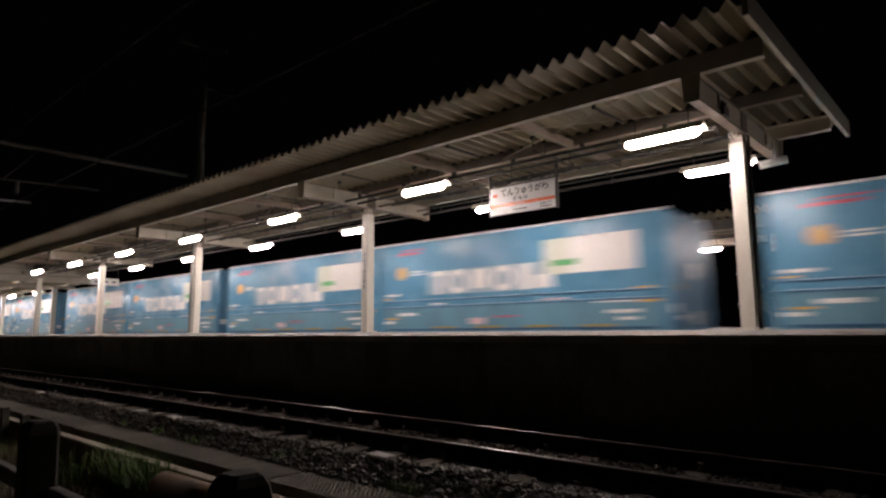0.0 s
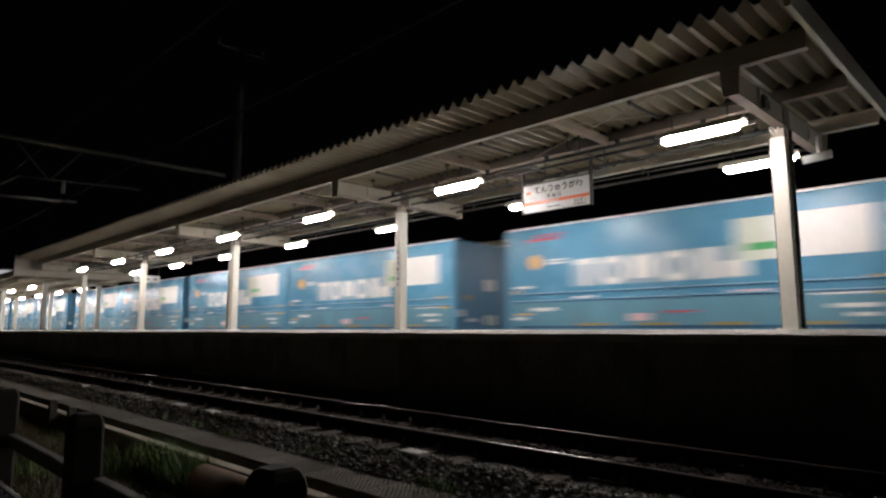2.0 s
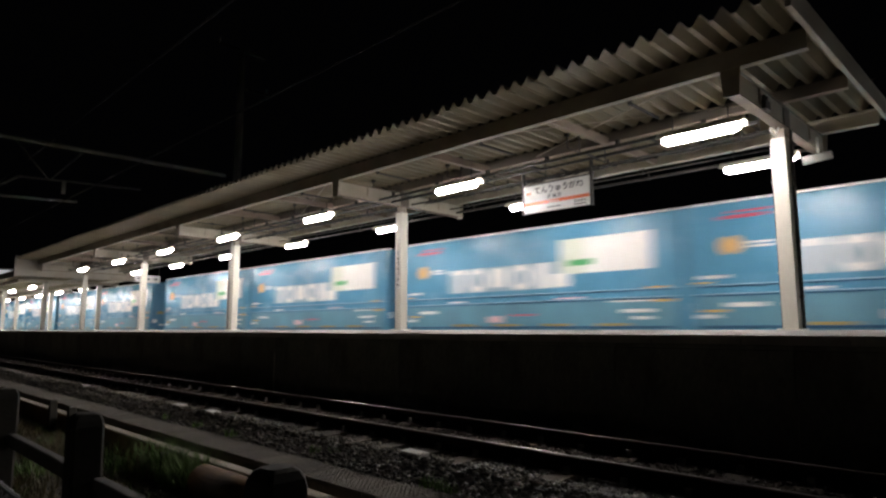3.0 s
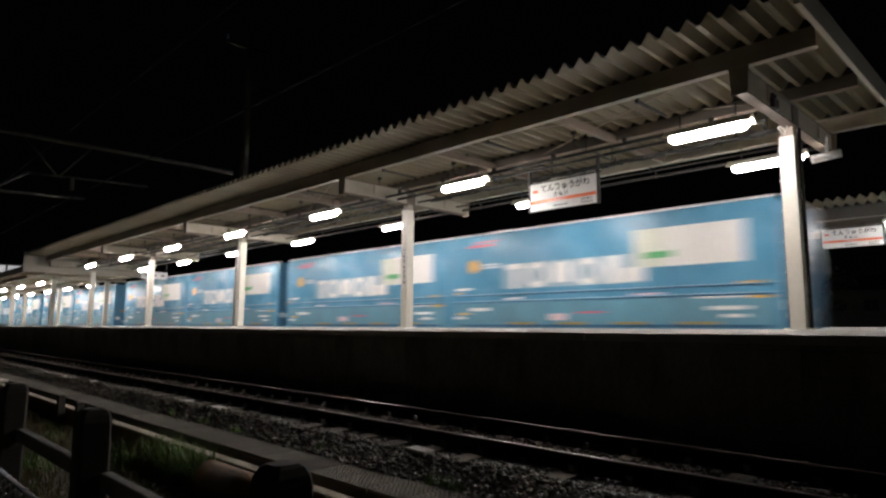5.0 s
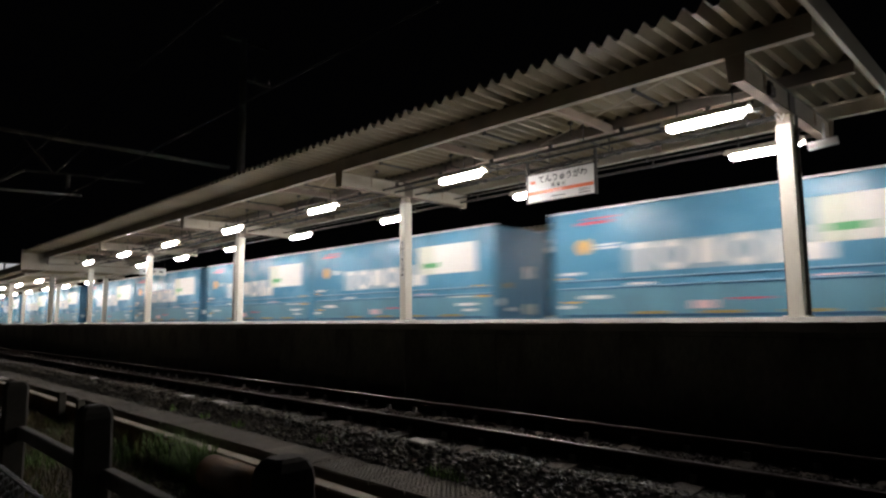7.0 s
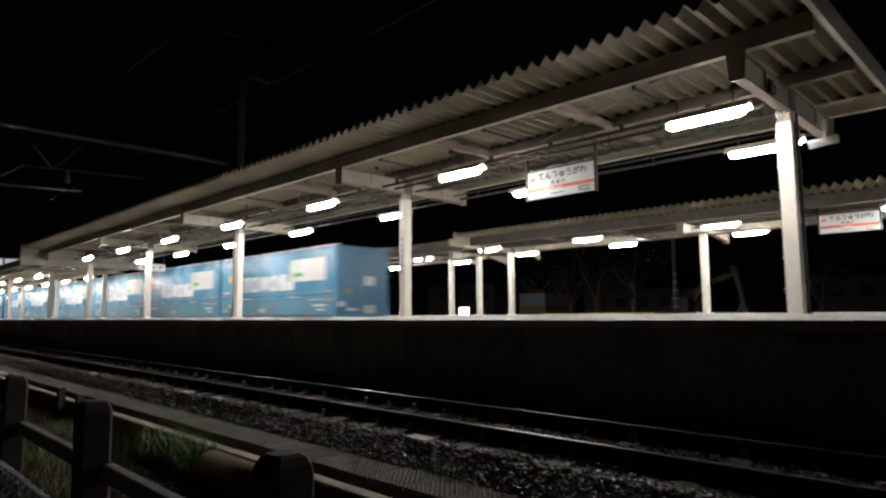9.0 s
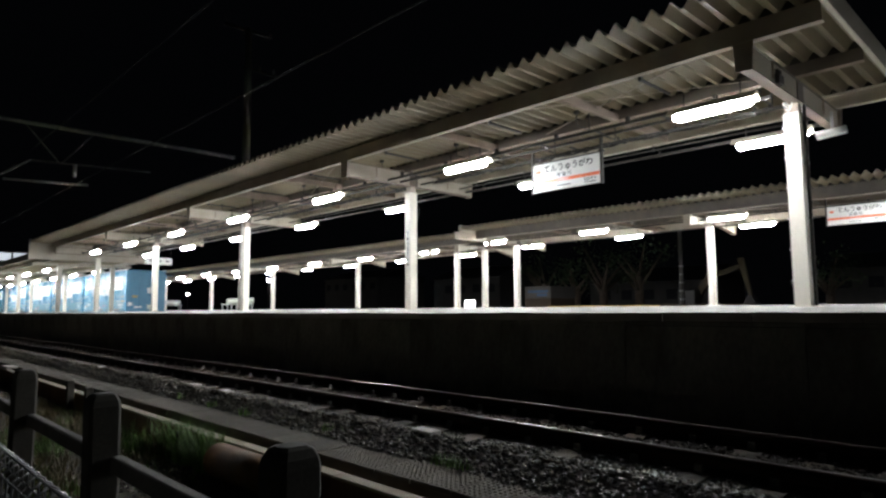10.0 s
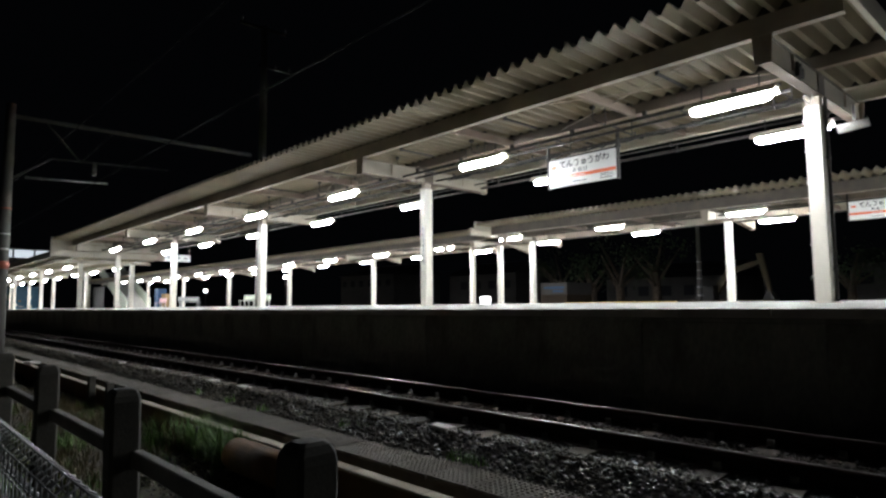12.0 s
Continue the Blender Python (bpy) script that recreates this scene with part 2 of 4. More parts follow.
for c in (5.045, 6.175, 14.005, 15.135):
    rail(c, "worn steel rail with a polished head on concrete sleepers" if c < 10 else "steel rail of the freight track behind the platform")

# sleepers with their rail clips
sl = B()
prism(sl, [(-1.08, -0.28), (1.08, -0.28), (1.08, -0.15), (0.72, -0.135), (0.42, -0.15), (0.3, -0.175), (-0.3, -0.175), (-0.42, -0.15), (-0.72, -0.135), (-1.08, -0.15)], -0.11, 0.11)
sleeper_mesh = mesh_of("sleeper", sl, SLEEPER)
cl = B()
prism(cl, [(-0.03, -0.15), (0.04, -0.15), (0.04, -0.125), (0.02, -0.12), (0.018, -0.075), (-0.008, -0.075), (-0.01, -0.118), (-0.03, -0.122)], -0.03, 0.03)
clip_mesh = mesh_of("rail_clip", cl, CLIPSTEEL)
rng = random.Random(4)
for cx, n0, n1 in ((5.61, 0, 66), (14.57, 0, 40)):
    for i in range(n0, n1):
        y = -1.68 + 0.56 * i
        s = tagged(new("sleeper", sleeper_mesh), "concrete sleeper half buried in ballast under the rails", "sleeper", "sleepers of the track")
        s.matrix_basis = pose(cx + rng.uniform(-0.03, 0.03), y, rng.uniform(-0.026, -0.002), 0, 0, rng.uniform(-0.6, 0.6))
        if cx < 10:
            for rx in (-0.565, 0.565):
                for side in (0, 180):
                    piece("rail_clip", clip_mesh, s, pose(rx + (0.085 if side == 0 else -0.085), 0, 0, 0, 0, side))


# ballast stones
def stones(name, n, area, material, seed, size, label):
    r = np.random.default_rng(seed)
    base = B()
    bmesh.ops.create_icosphere(base, subdivisions=1, radius=1)
    V = np.array([v.co for v in base.verts])
    F = np.array([[v.index for v in f.verts] for f in base.faces])
    base.free()
    x0, x1, y0, y1, zf = area
    P = np.stack([r.uniform(x0, x1, n), y0 + (y1 - y0) * r.uniform(0, 1, n) ** 1.6], 1)
    Z = np.array([zf(x, y) for x, y in P]) + r.uniform(-0.012, 0.02, n)
    S = size * r.uniform(0.5, 1.25, (n, 1, 1)) * r.uniform(0.6, 1.3, (n, 1, 3)) * np.array([1, 1, 0.75])
    J = r.uniform(0.55, 1.25, (n, len(V), 1))
    A = r.uniform(0, 2 * np.pi, n)
    W = V[None] * J * S
    c, s = np.cos(A)[:, None], np.sin(A)[:, None]
    X = W[..., 0] * c - W[..., 1] * s + P[:, :1]
    Y = W[..., 0] * s + W[..., 1] * c + P[:, 1:]
    ZZ = W[..., 2] + Z[:, None]
    verts = np.stack([X, Y, ZZ], -1).reshape(-1, 3)
    faces = (F[None] + (np.arange(n) * len(V))[:, None, None]).reshape(-1, 3)
    me = bpy.data.meshes.new(name)
    me.from_pydata(verts.tolist(), [], faces.tolist())
    me.materials.append(material)
    return tagged(new(name, me), label, "ballast", kind="stuff")


def bed_height(x, y):
    edge = -0.34 + 0.178 * min(1, max(0, (x - 4.22) / 0.34)) - 0.026 * min(1, max(0, (x - 4.62) / 0.2))
    hump = 0.025 * noise.noise(Vector((x * 2, y * 1.3, 0)))
    return edge + hump


STONE.node_tree.nodes.new("ShaderNodeNewGeometry").name = "island"
_nt = STONE.node_tree
_mr = _nt.nodes.new("ShaderNodeMapRange")
_mr.inputs[3].default_value, _mr.inputs[4].default_value = 0.15, 2.1
_nt.links.new(_nt.nodes["island"].outputs["Random Per Island"], _mr.inputs[0])
_vm = _nt.nodes.new("ShaderNodeVectorMath")
_vm.operation = "SCALE"
_src = _nt.nodes["Principled BSDF"].inputs["Base Color"].links[0].from_socket
_nt.links.new(_src, _vm.inputs[0])
_nt.links.new(_mr.outputs[0], _vm.inputs["Scale"])
_nt.links.new(_vm.outputs[0], _nt.nodes["Principled BSDF"].inputs["Base Color"])

stones("ballast", 26000, (4.2, 5.02, 0.6, 36, bed_height), STONE, 3, 0.0225, "grey-brown crushed stone ballast along the track")
stones("ballast", 17000, (4.98, 6.8, 0.6, 36, bed_height), DARKSTONE, 6, 0.028, "oil-darkened ballast between and beyond the rails")
stones("gravel", 9000, (1.0, 3.4, 1.0, 16, lambda x, y: -0.715), STONE, 5, 0.017, "scattered gravel on the soil beside the fence")
stones("gravel", 5000, (1.0, 3.4, 15, 36, lambda x, y: -0.715), STONE, 25, 0.026, "grey gravel along the kerb farther down the line")
stones("gravel", 2600, (2.35, 3.15, 4.6, 8.2, lambda x, y: -0.712), STONE, 15, 0.021, "grey gravel patch between the fence and the buried pipe")

# Added pale plates stand in for the bare tops of sleeper ends.
for y, w in ((5.02, 0.3), (11.0, 0.3), (9.75, 0.3), (16.2, 0.3)):
    cp = tagged(new("concrete_plate", mesh_of("concrete_plate", box(B(), -0.075, 0.075, -w / 2, w / 2, 0, 0.035, 0.008), COPING)), "pale flat concrete plate standing in for a sleeper end", "plate", "pale plates on the ballast")
    cp.matrix_basis = pose(4.62, y, -0.16, rng.uniform(-2, 2), rng.uniform(-3, 3), rng.uniform(-8, 8))

# ---- cable trough, kerb ----
tr = structure("cable_trough", prism(B(), [(3.72, -0.8), (3.72, -0.375), (4.22, -0.375), (4.22, -0.8)], Y0, Y1), TROUGH, "long concrete cable trough beside the track", "trough")
lid = B()
box(lid, -0.255, 0.255, -0.247, 0.247, 0, 0.026, 0.005)
for k in range(9):
    box(lid, -0.25, 0.25, -0.243 + 0.0575 * k, -0.217 + 0.0575 * k, 0.0261, 0.042)
for k in range(9):
    box(lid, -0.25 + 0.0593 * k, -0.2245 + 0.0593 * k, -0.2432, 0.2432, 0.0262, 0.0415)
lid_mesh = mesh_of("trough_lid", lid, TROUGH)
for i in range(90):
    piece("trough_lid", lid_mesh, tr, pose(3.965 + rng.uniform(-0.008, 0.008), 1.0 + 0.5 * i, -0.372 + rng.uniform(-0.003, 0.004), 0, 0, rng.uniform(-0.5, 0.5)))

kb = structure("kerb", prism(B(), [(3.43, -0.8), (3.43, -0.41), (3.55, -0.41), (3.55, -0.8)], Y0, Y1), KERBFACE, "brown-stained concrete kerb wall beside the cable trough", "kerb")
ks = B()
box(ks, -0.075, 0.065, -0.495, 0.495, 0, 0.03, 0.008)
kerb_mesh = mesh_of("kerb_stone", ks, KERB)
for i in range(50):
    piece("kerb_stone", kerb_mesh, kb, pose(3.5 + rng.uniform(-0.004, 0.004), 0.5 + i, -0.409 + rng.uniform(-0.003, 0.003)))
slab = tagged(new("concrete_slab", mesh_of("concrete_slab", box(B(), -0.13, 0.13, -0.35, 0.35, 0, 0.06, 0.01), COPING)), "pale concrete slab lying beside the cable trough", "slab")
slab.matrix_basis = pose(3.55, 20.6, -0.36, 0, 0, 4)
bp = thing("buried_pipe", "half-buried brown pipe lying along the kerb", "pipe", m=pose(3.225, 0, -0.515))
part("pipe", rod(B(), (0, 5.15, 0), (0, 6.95, 0), 0.185, 24), PIPE, bp)
for y in (5.2,):
    part("collar", rod(B(), (0, y, 0), (0, y + 0.16, 0), 0.2, 24), PIPE, bp)


# ---- platforms ----
def platform(name, x0, x1, edge, crown, label):
    mid = (x0 + x1) / 2
    bm = B()
    prism(bm, [(x0 + 0.1, -0.8), (x0 + 0.1, edge - 0.02), (x0 + 0.45, edge), (mid, crown), (x1 - 0.45, edge), (x1 - 0.1, edge - 0.02), (x1 - 0.1, -0.8)], Y0 + 2, Y1)
    return structure(name, bm, CONCRETE, label, "platform")


p1 = platform("platform_1", 7.0, 13.05, 1.08, 1.135, "long grey concrete station platform with a dark wall")
p2 = platform("platform_2", 18.4, 24.8, 1.12, 1.19, "second concrete station platform beyond the freight track")
wall_panel = mesh_of("wall_panel", box(B(), -0.06, 0.08, -0.997, 0.997, -0.78, 0.93, 0.005), WALLCON)
edge_stone = mesh_of("edge_stone", box(B(), -0.08, 0.42, -0.496, 0.496, -0.1, 0.004, 0.01), COPING)
wall_rib = mesh_of("wall_block", box(B(), -0.035, 0.08, -0.997, 0.997, 0.938, 0.978, 0.005), WALLCON)
for i in range(48):
    piece("wall_panel", wall_panel, p1, pose(7.06 + rng.uniform(-0.006, 0.006), -5 + 2 * i, 0))
    piece("wall_block", wall_rib, p1, pose(7.05, -5 + 2 * i, 0))
for i in range(96):
    piece("edge_stone", edge_stone, p1, pose(7.06, -5 + i, 1.082 + rng.uniform(-0.002, 0.002)))
    piece("edge_stone", edge_stone, p2, pose(18.46, -5 + i, 1.122))


# ---- canopies ----
def folded_sheet(x0, x1, y0, y1, zv, depth=0.115, pitch=0.2515):
    """A folded-plate roof whose ridges run across the platform."""
    bm = B()
    outline, y = [], y0
    while y < y1 - 0.01:
        outline += [(y, zv), (y + 0.06, zv), (y + 0.142, zv + depth), (y + 0.168, zv + depth)]
        y += pitch
    outline.append((y1, zv))
    rows = []
    for dz in (0, 0.012):
        rows.append(([bm.verts.new((x0, a, z + dz)) for a, z in outline], [bm.verts.new((x1, a, z + dz)) for a, z in outline]))
    (a0, b0), (a1, b1) = rows
    for i in range(len(outline) - 1):
        bm.faces.new((a0[i], a0[i + 1], b0[i + 1], b0[i]))
        bm.faces.new((a1[i], b1[i], b1[i + 1], a1[i + 1]))
        bm.faces.new((a0[i], a1[i], a1[i + 1], a0[i + 1]))
        bm.faces.new((b0[i], b0[i + 1], b1[i + 1], b1[i]))
    return bm


def closure_strip(x, y0, y1, zv, depth=0.115, pitch=0.2515):
    """Fillers that shut the folds of the roof sheet over a purlin."""
    bm, y = B(), y0
    while y + pitch < y1:
        prism(bm, [(y + 0.062, zv + 0.001), (y + 0.142, zv + depth - 0.004), (y + 0.168, zv + depth - 0.004), (y + pitch - 0.002, zv + 0.001)], x, x + 0.02, "x")
        y += pitch
    return bm


def channel(x, z0, z1, y0, y1, open_side=1, flange=0.1, t=0.012):
    """A steel channel that runs along the platform: web towards -open_side."""
    o = open_side
    return prism(B(), [(x, z0), (x + o * flange, z0), (x + o * flange, z0 + t), (x + o * t, z0 + t), (x + o * t, z1 - t), (x + o * flange, z1 - t), (x + o * flange, z1), (x, z1)], y0, y1)


def add_column(cn, x, y, z0, z1, w=0.212):
    h = w / 2
    co = part("column", box(B(), x - h, x + h, y - h, y + h, z0, z1, 0.012), COLUMN, cn)
    part("base_plate", box(B(), x - h - 0.06, x + h + 0.06, y - h - 0.06, y + h + 0.06, z0, z0 + 0.025, 0.005), COLUMN, co)
    part("cap", box(B(), x - 0.07, x + 0.07, y - 0.09, y + 0.09, z1, z1 + 0.16, 0.006), PURLIN, co)
    return co


def add_crossbeam(cn, x, y, half, zb, zt, w=0.075):
    a = 0.6
    prof = [(x - half, zt - 0.32), (x - a, zb), (x + a, zb), (x + half, zt - 0.32), (x + half, zt), (x - half, zt)]
    cb = part("crossbeam", prism(B(), prof, y - 0.05, y + 0.05), CREAM, cn, "pale painted tapered crossbeam")
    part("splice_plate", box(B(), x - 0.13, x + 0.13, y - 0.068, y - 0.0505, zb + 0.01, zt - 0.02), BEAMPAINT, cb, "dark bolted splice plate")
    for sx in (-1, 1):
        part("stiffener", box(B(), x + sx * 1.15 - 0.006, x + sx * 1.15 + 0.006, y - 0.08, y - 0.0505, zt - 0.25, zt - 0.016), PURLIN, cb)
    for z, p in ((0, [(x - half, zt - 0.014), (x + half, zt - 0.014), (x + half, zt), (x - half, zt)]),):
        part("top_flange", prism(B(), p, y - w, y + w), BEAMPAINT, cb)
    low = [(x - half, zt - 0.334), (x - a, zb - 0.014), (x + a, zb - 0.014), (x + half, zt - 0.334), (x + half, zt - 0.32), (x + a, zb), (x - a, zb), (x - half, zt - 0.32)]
    part("bottom_flange", prism(B(), low, y - w, y + w), FLANGE, cb, "brown lower flange darkened in place of shade")
    for sx in (-1, 1):
        xe = x + sx * half
        part("end_plate", prism(B(), [(y - 0.125, zt), (y + 0.125, zt), (y + 0.1, zt - 0.36), (y - 0.1, zt - 0.36)], min(xe, xe + sx * 0.014), max(xe, xe + sx * 0.014), "x"), PURLIN, cb, "dark steel end plate")
    return cb


def canopy(label, x, half, y0, y1, cols, z_col0, z_col1, z_beam, z_pur, z_val, purlins=(-1.95, -0.05, 1.95), drop_end=0.0, reach=2.0, shade_paints=(PURLIN, BEAMPAINT, CREAM)):
    cn = thing("platform_canopy", label, "canopy", "platform canopies")
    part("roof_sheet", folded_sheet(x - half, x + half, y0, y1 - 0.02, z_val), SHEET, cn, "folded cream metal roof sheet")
    # Purlins and their lips differ in tone to carry light and shade.
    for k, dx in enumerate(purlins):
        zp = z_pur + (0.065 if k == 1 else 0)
        p = part("purlin", channel(x + dx, zp, z_val - 0.003, y0 + 0.05, y1 - 0.05, 1 if k < 2 else -1), shade_paints[k], cn, "brown-grey to cream painted steel purlin, tone carries its lighting")
        part("lower_lip", box(B(), x + dx - 0.004 if k < 2 else x + dx - 0.1, x + dx + 0.1 if k < 2 else x + dx + 0.004, y0 + 0.05, y1 - 0.05, zp - 0.012, zp - 0.001), RAFTER if k == 1 else shade_paints[2], p)
        part("closure_strip", closure_strip(x + dx + 0.03, y0, y1 - 0.02, z_val), CLOSURE, p, "dark fillers in the roof folds")
        if k == 1:
            for y in cols:
                part("cleat", box(B(), x + dx + 0.002, x + dx + 0.09, y - 0.05, y + 0.05, z_pur - 0.015, zp - 0.0125), BEAMPAINT, p)
    marks = list(cols) + [2 * cols[-1] - cols[-2]]
    for a, b in zip(marks, marks[1:]):
        for y in (a + (b - a) / 3, a + (b - a) * 2 / 3):
            if y < y1 - 0.3:
                for xa, xb in ((purlins[0] + 0.1, purlins[1] - 0.002), (purlins[1] + 0.104, purlins[2] - 0.1)):
                    part("rafter", box(B(), x + xa, x + xb, y - 0.035, y + 0.035, z_pur + 0.012, z_pur + 0.16, 0.006), RAFTER, cn, "brown-pink painted rafter")
    for y in cols:
        add_column(cn, x, y, z_col0, z_col1)
        add_crossbeam(cn, x, y - 0.05, reach, z_beam, z_pur - 0.015)
    for ye, s in ((y0, -1), (y1, 1)):
        f = part("end_fascia", box(B(), x - half - 0.05, x + half + 0.05, min(ye, ye + s * 0.07), max(ye, ye + s * 0.07), z_val - 0.15 - (drop_end if s > 0 else 0), z_val + 0.15, 0.012), CREAM, cn, "pale painted end fascia")
        part("fascia_lip", box(B(), x - half - 0.05, x + half + 0.05, min(ye - s * 0.03, ye + s * 0.02), max(ye - s * 0.03, ye + s * 0.02), z_val + 0.15, z_val + 0.17), CREAM, f)
    y = y0 + 1.2
    while y + 4.2 < y1:
        for a, b in ((y, y + 4.2), (y + 4.2, y)):
            part("brace_rod", rod(B(), (x + purlins[0] + 0.1, a, z_pur + 0.12), (x + purlins[1], b, z_pur + 0.12), 0.009, 5), PURLIN, cn)
        y += 8.5
    y = y0 + 2.52
    while y < y1 - 1:
        st = part("stay", box(B(), x - 1.62, x - 0.72, y - 0.02, y + 0.02, z_pur + 0.03, z_pur + 0.065), DARKSTEEL, cn, "dark steel stay bar")
        part("stay_hook", box(B(), x - 1.66, x - 1.615, y - 0.025, y + 0.025, z_pur + 0.02, z_val - 0.004), DARKSTEEL, st)
        part("stay_hook", box(B(), x + 0.9, x + 1.5, y - 0.02, y + 0.02, z_pur + 0.03, z_pur + 0.06), DARKSTEEL, st)
        y += 2.97
    return cn


N_COLS = [2.84, 11.38, 19.9, 28.2, 36.5]
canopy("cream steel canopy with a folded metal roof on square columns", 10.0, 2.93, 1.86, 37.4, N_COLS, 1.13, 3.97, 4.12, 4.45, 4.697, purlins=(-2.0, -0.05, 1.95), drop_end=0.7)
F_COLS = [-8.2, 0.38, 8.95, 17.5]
# Darker purlin tones put the dimness of the far side into colour.
canopy("cream steel canopy of the far platform with lamps beneath", 21.6, 2.85, -12, 18.2, F_COLS, 1.19, 3.92, 3.95, 4.13, 4.47, reach=1.9, shade_paints=(BEAMPAINT, BEAMPAINT, PURLIN))
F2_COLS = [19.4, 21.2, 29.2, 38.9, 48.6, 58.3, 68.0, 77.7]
canopy("lower cream canopy farther along the far platform", 21.6, 2.85, 18.5, 84, F2_COLS, 1.19, 3.85, 3.9, 3.98, 4.23, reach=1.9, shade_paints=(BEAMPAINT, BEAMPAINT, PURLIN))


def twin_canopy():
    cn = thing("platform_canopy", "lower cream canopy on paired columns farther along the platform", "canopy", "platform canopies")
    part("roof_sheet", folded_sheet(7.15, 12.9, 37.6, 92, 3.98), SHEET, cn, "folded cream metal roof sheet")
    part("eave_board", box(B(), 7.05, 7.12, 37.6, 92, 3.82, 4.14, 0.01), CREAM, cn)
    for x in (8.1, 10.3, 12.2):
        part("purlin", channel(x, 3.82, 3.977, 37.65, 91.9), CREAM, cn)
    for y in (39.5, 49.7, 59.9, 70.1, 80.3, 90.5):
        for x in (8.9, 11.6):
            add_column(cn, x, y, 1.12, 3.66)
        part("crossbeam", box(B(), 7.6, 12.6, y - 0.08, y + 0.08, 3.67, 3.815, 0.01), CREAM, cn)
    return cn


twin_canopy()


# ---- lamps ----
def lamp_master():
    th = thing("fluorescent_lamp", "lit white fluorescent batten lamp hanging under the canopy", "ceiling lamp", "platform lamps")
    bm = B()
    rod(bm, (0, -0.5, 0), (0, 0.5, 0), 0.07, 14)
    rod(bm, (0, -0.56, 0), (0, -0.5, 0), 0.028, 14, 0.07)
    rod(bm, (0, 0.5, 0), (0, 0.56, 0), 0.07, 14, 0.028)
    part("tube", bm, TUBE, th, "glowing white tube")
    part("housing", prism(B(), [(-0.04, 0.13), (-0.135, 0.03), (-0.13, 0.02), (-0.045, 0.085), (0.045, 0.085), (0.13, 0.02), (0.135, 0.03), (0.04, 0.13)], -0.62, 0.62), CREAM, th, "white sheet-metal reflector housing")
    for y in (-0.4, 0.4):
        part("hanger", rod(B(), (0, y, 0.115), (0, y, 0.33), 0.012, 6), DARKSTEEL, th)
    return th


lamp = lamp_master()
spots = []
for x in (8.8, 11.2):
    spots += [(x, 3.54 + 4.85 * k, 3.93) for k in range(7)]
for x in (20.0, 22.6):
    spots += [(x, y, 3.93) for y in (-6.8, -1.95, 2.9, 7.75, 12.6, 17.4)]
    spots += [(x, 21.5 + 4.9 * k, 3.8) for k in range(11)]
for x in (8.7, 11.3):
    spots += [(x, 41.5 + 5.1 * k, 3.5) for k in range(9)]
lamp.matrix_basis = pose(*spots[0])
for s in spots[1:]:
    copy_thing(lamp, pose(*s))


# ---- conduits and cable racks ----
def conduit(x, z, y0, y1, r, label):
    th = thing("conduit", label, "conduit", "conduits under the canopy")
    part("pipe", rod(B(), (x, y0, z), (x, y1, z), r, 8), DARKSTEEL, th)
    y = y0 + 0.5
    while y < y1:
        part("clamp", box(B(), x - 0.02, x + 0.02, y - 0.012, y + 0.012, z - r - 0.008, z + 0.09), DARKSTEEL, th)
        y += 2.4
    return th


for x, z, r in ((10.24, 4.2, 0.022), (11.6, 4.27, 0.02), (11.85, 4.21, 0.032)):
    conduit(x, z, 2.95, 37, r, "dark conduit pipe clipped under the canopy")
ladder = thing("cable_ladder", "dark steel cable ladder hung on rods under the canopy", "cable ladder")
for x in (9.2, 9.57):
    part("side_rail", box(B(), x - 0.016, x + 0.016, 3.0, 37, 4.145, 4.195), DARKSTEEL, ladder)
for k in range(28):
    y = 3.3 + 1.2 * k
    part("rung", box(B(), 9.217, 9.553, y - 0.015, y + 0.015, 4.155, 4.18), DARKSTEEL, ladder)
for k in range(24):
    y = 2.95 + 1.425 * k
    for x, top in ((8.82, 4.46), (9.2, 4.69)):
        if k % 2 == 0:
            h = part("hanger_rod", cable(B(), [(x, y, top), (x, y, 4.21), (9.2, y, 4.2)], 0.011, 6), DARKSTEEL, ladder)
            part("rod_nut", box(B(), x - 0.035, x + 0.035, y - 0.035, y + 0.035, top - 0.06, top), DARKSTEEL, h)
    part("hanger_clip", box(B(), 9.17, 9.23, y + 0.66, y + 0.72, 4.196, 4.27), DARKSTEEL, ladder)
rack = thing("cable_rail", "black cable bundle clipped along a hanging rail under the canopy", "cable rail")
part("cable", cable(B(), [(10.75, 3.0 + 0.3 * k, 4.31 + 0.02 * math.sin(k * 2.1)) for k in range(114)], 0.026, 6), DARKSTEEL, rack)
part("second_cable", cable(B(), [(10.66, 3.0 + 0.3 * k, 4.285 + 0.015 * math.sin(k * 1.3)) for k in range(114)], 0.014, 6), DARKSTEEL, rack)
for k in range(80):
    part("cable_clip", box(B(), 10.715, 10.785, 3.0 + 0.425 * k, 3.07 + 0.425 * k, 4.28, 4.375), DARKSTEEL, rack)
for k in range(24):
    y = 3.35 + 1.425 * k
    h = part("hanger_rod", rod(B(), (10.75, y, 4.37), (10.75, y, 4.69), 0.012, 6), DARKSTEEL, rack)
    part("side_arm", cable(B(), [(10.75, y, 4.4), (10.35, y + 0.04, 4.42), (10.3, y + 0.04, 4.47)], 0.015, 6), DARKSTEEL, h)
jb = thing("junction_box", "small black junction box with glands fixed to the crossbeam", "junction box", m=pose(9.05, 2.77, 4.2))
part("box", box(B(), -0.1, 0.1, -0.09, 0.0, -0.06, 0.08, 0.012), DARKSTEEL, jb)
for x in (-0.05, 0.05):
    part("gland", rod(B(), (x, -0.05, 0.08), (x, -0.05, 0.15), 0.025, 8), DARKSTEEL, jb)
coil = thing("cable_coil", "loose pale cable coiled beside the column top", "cable")
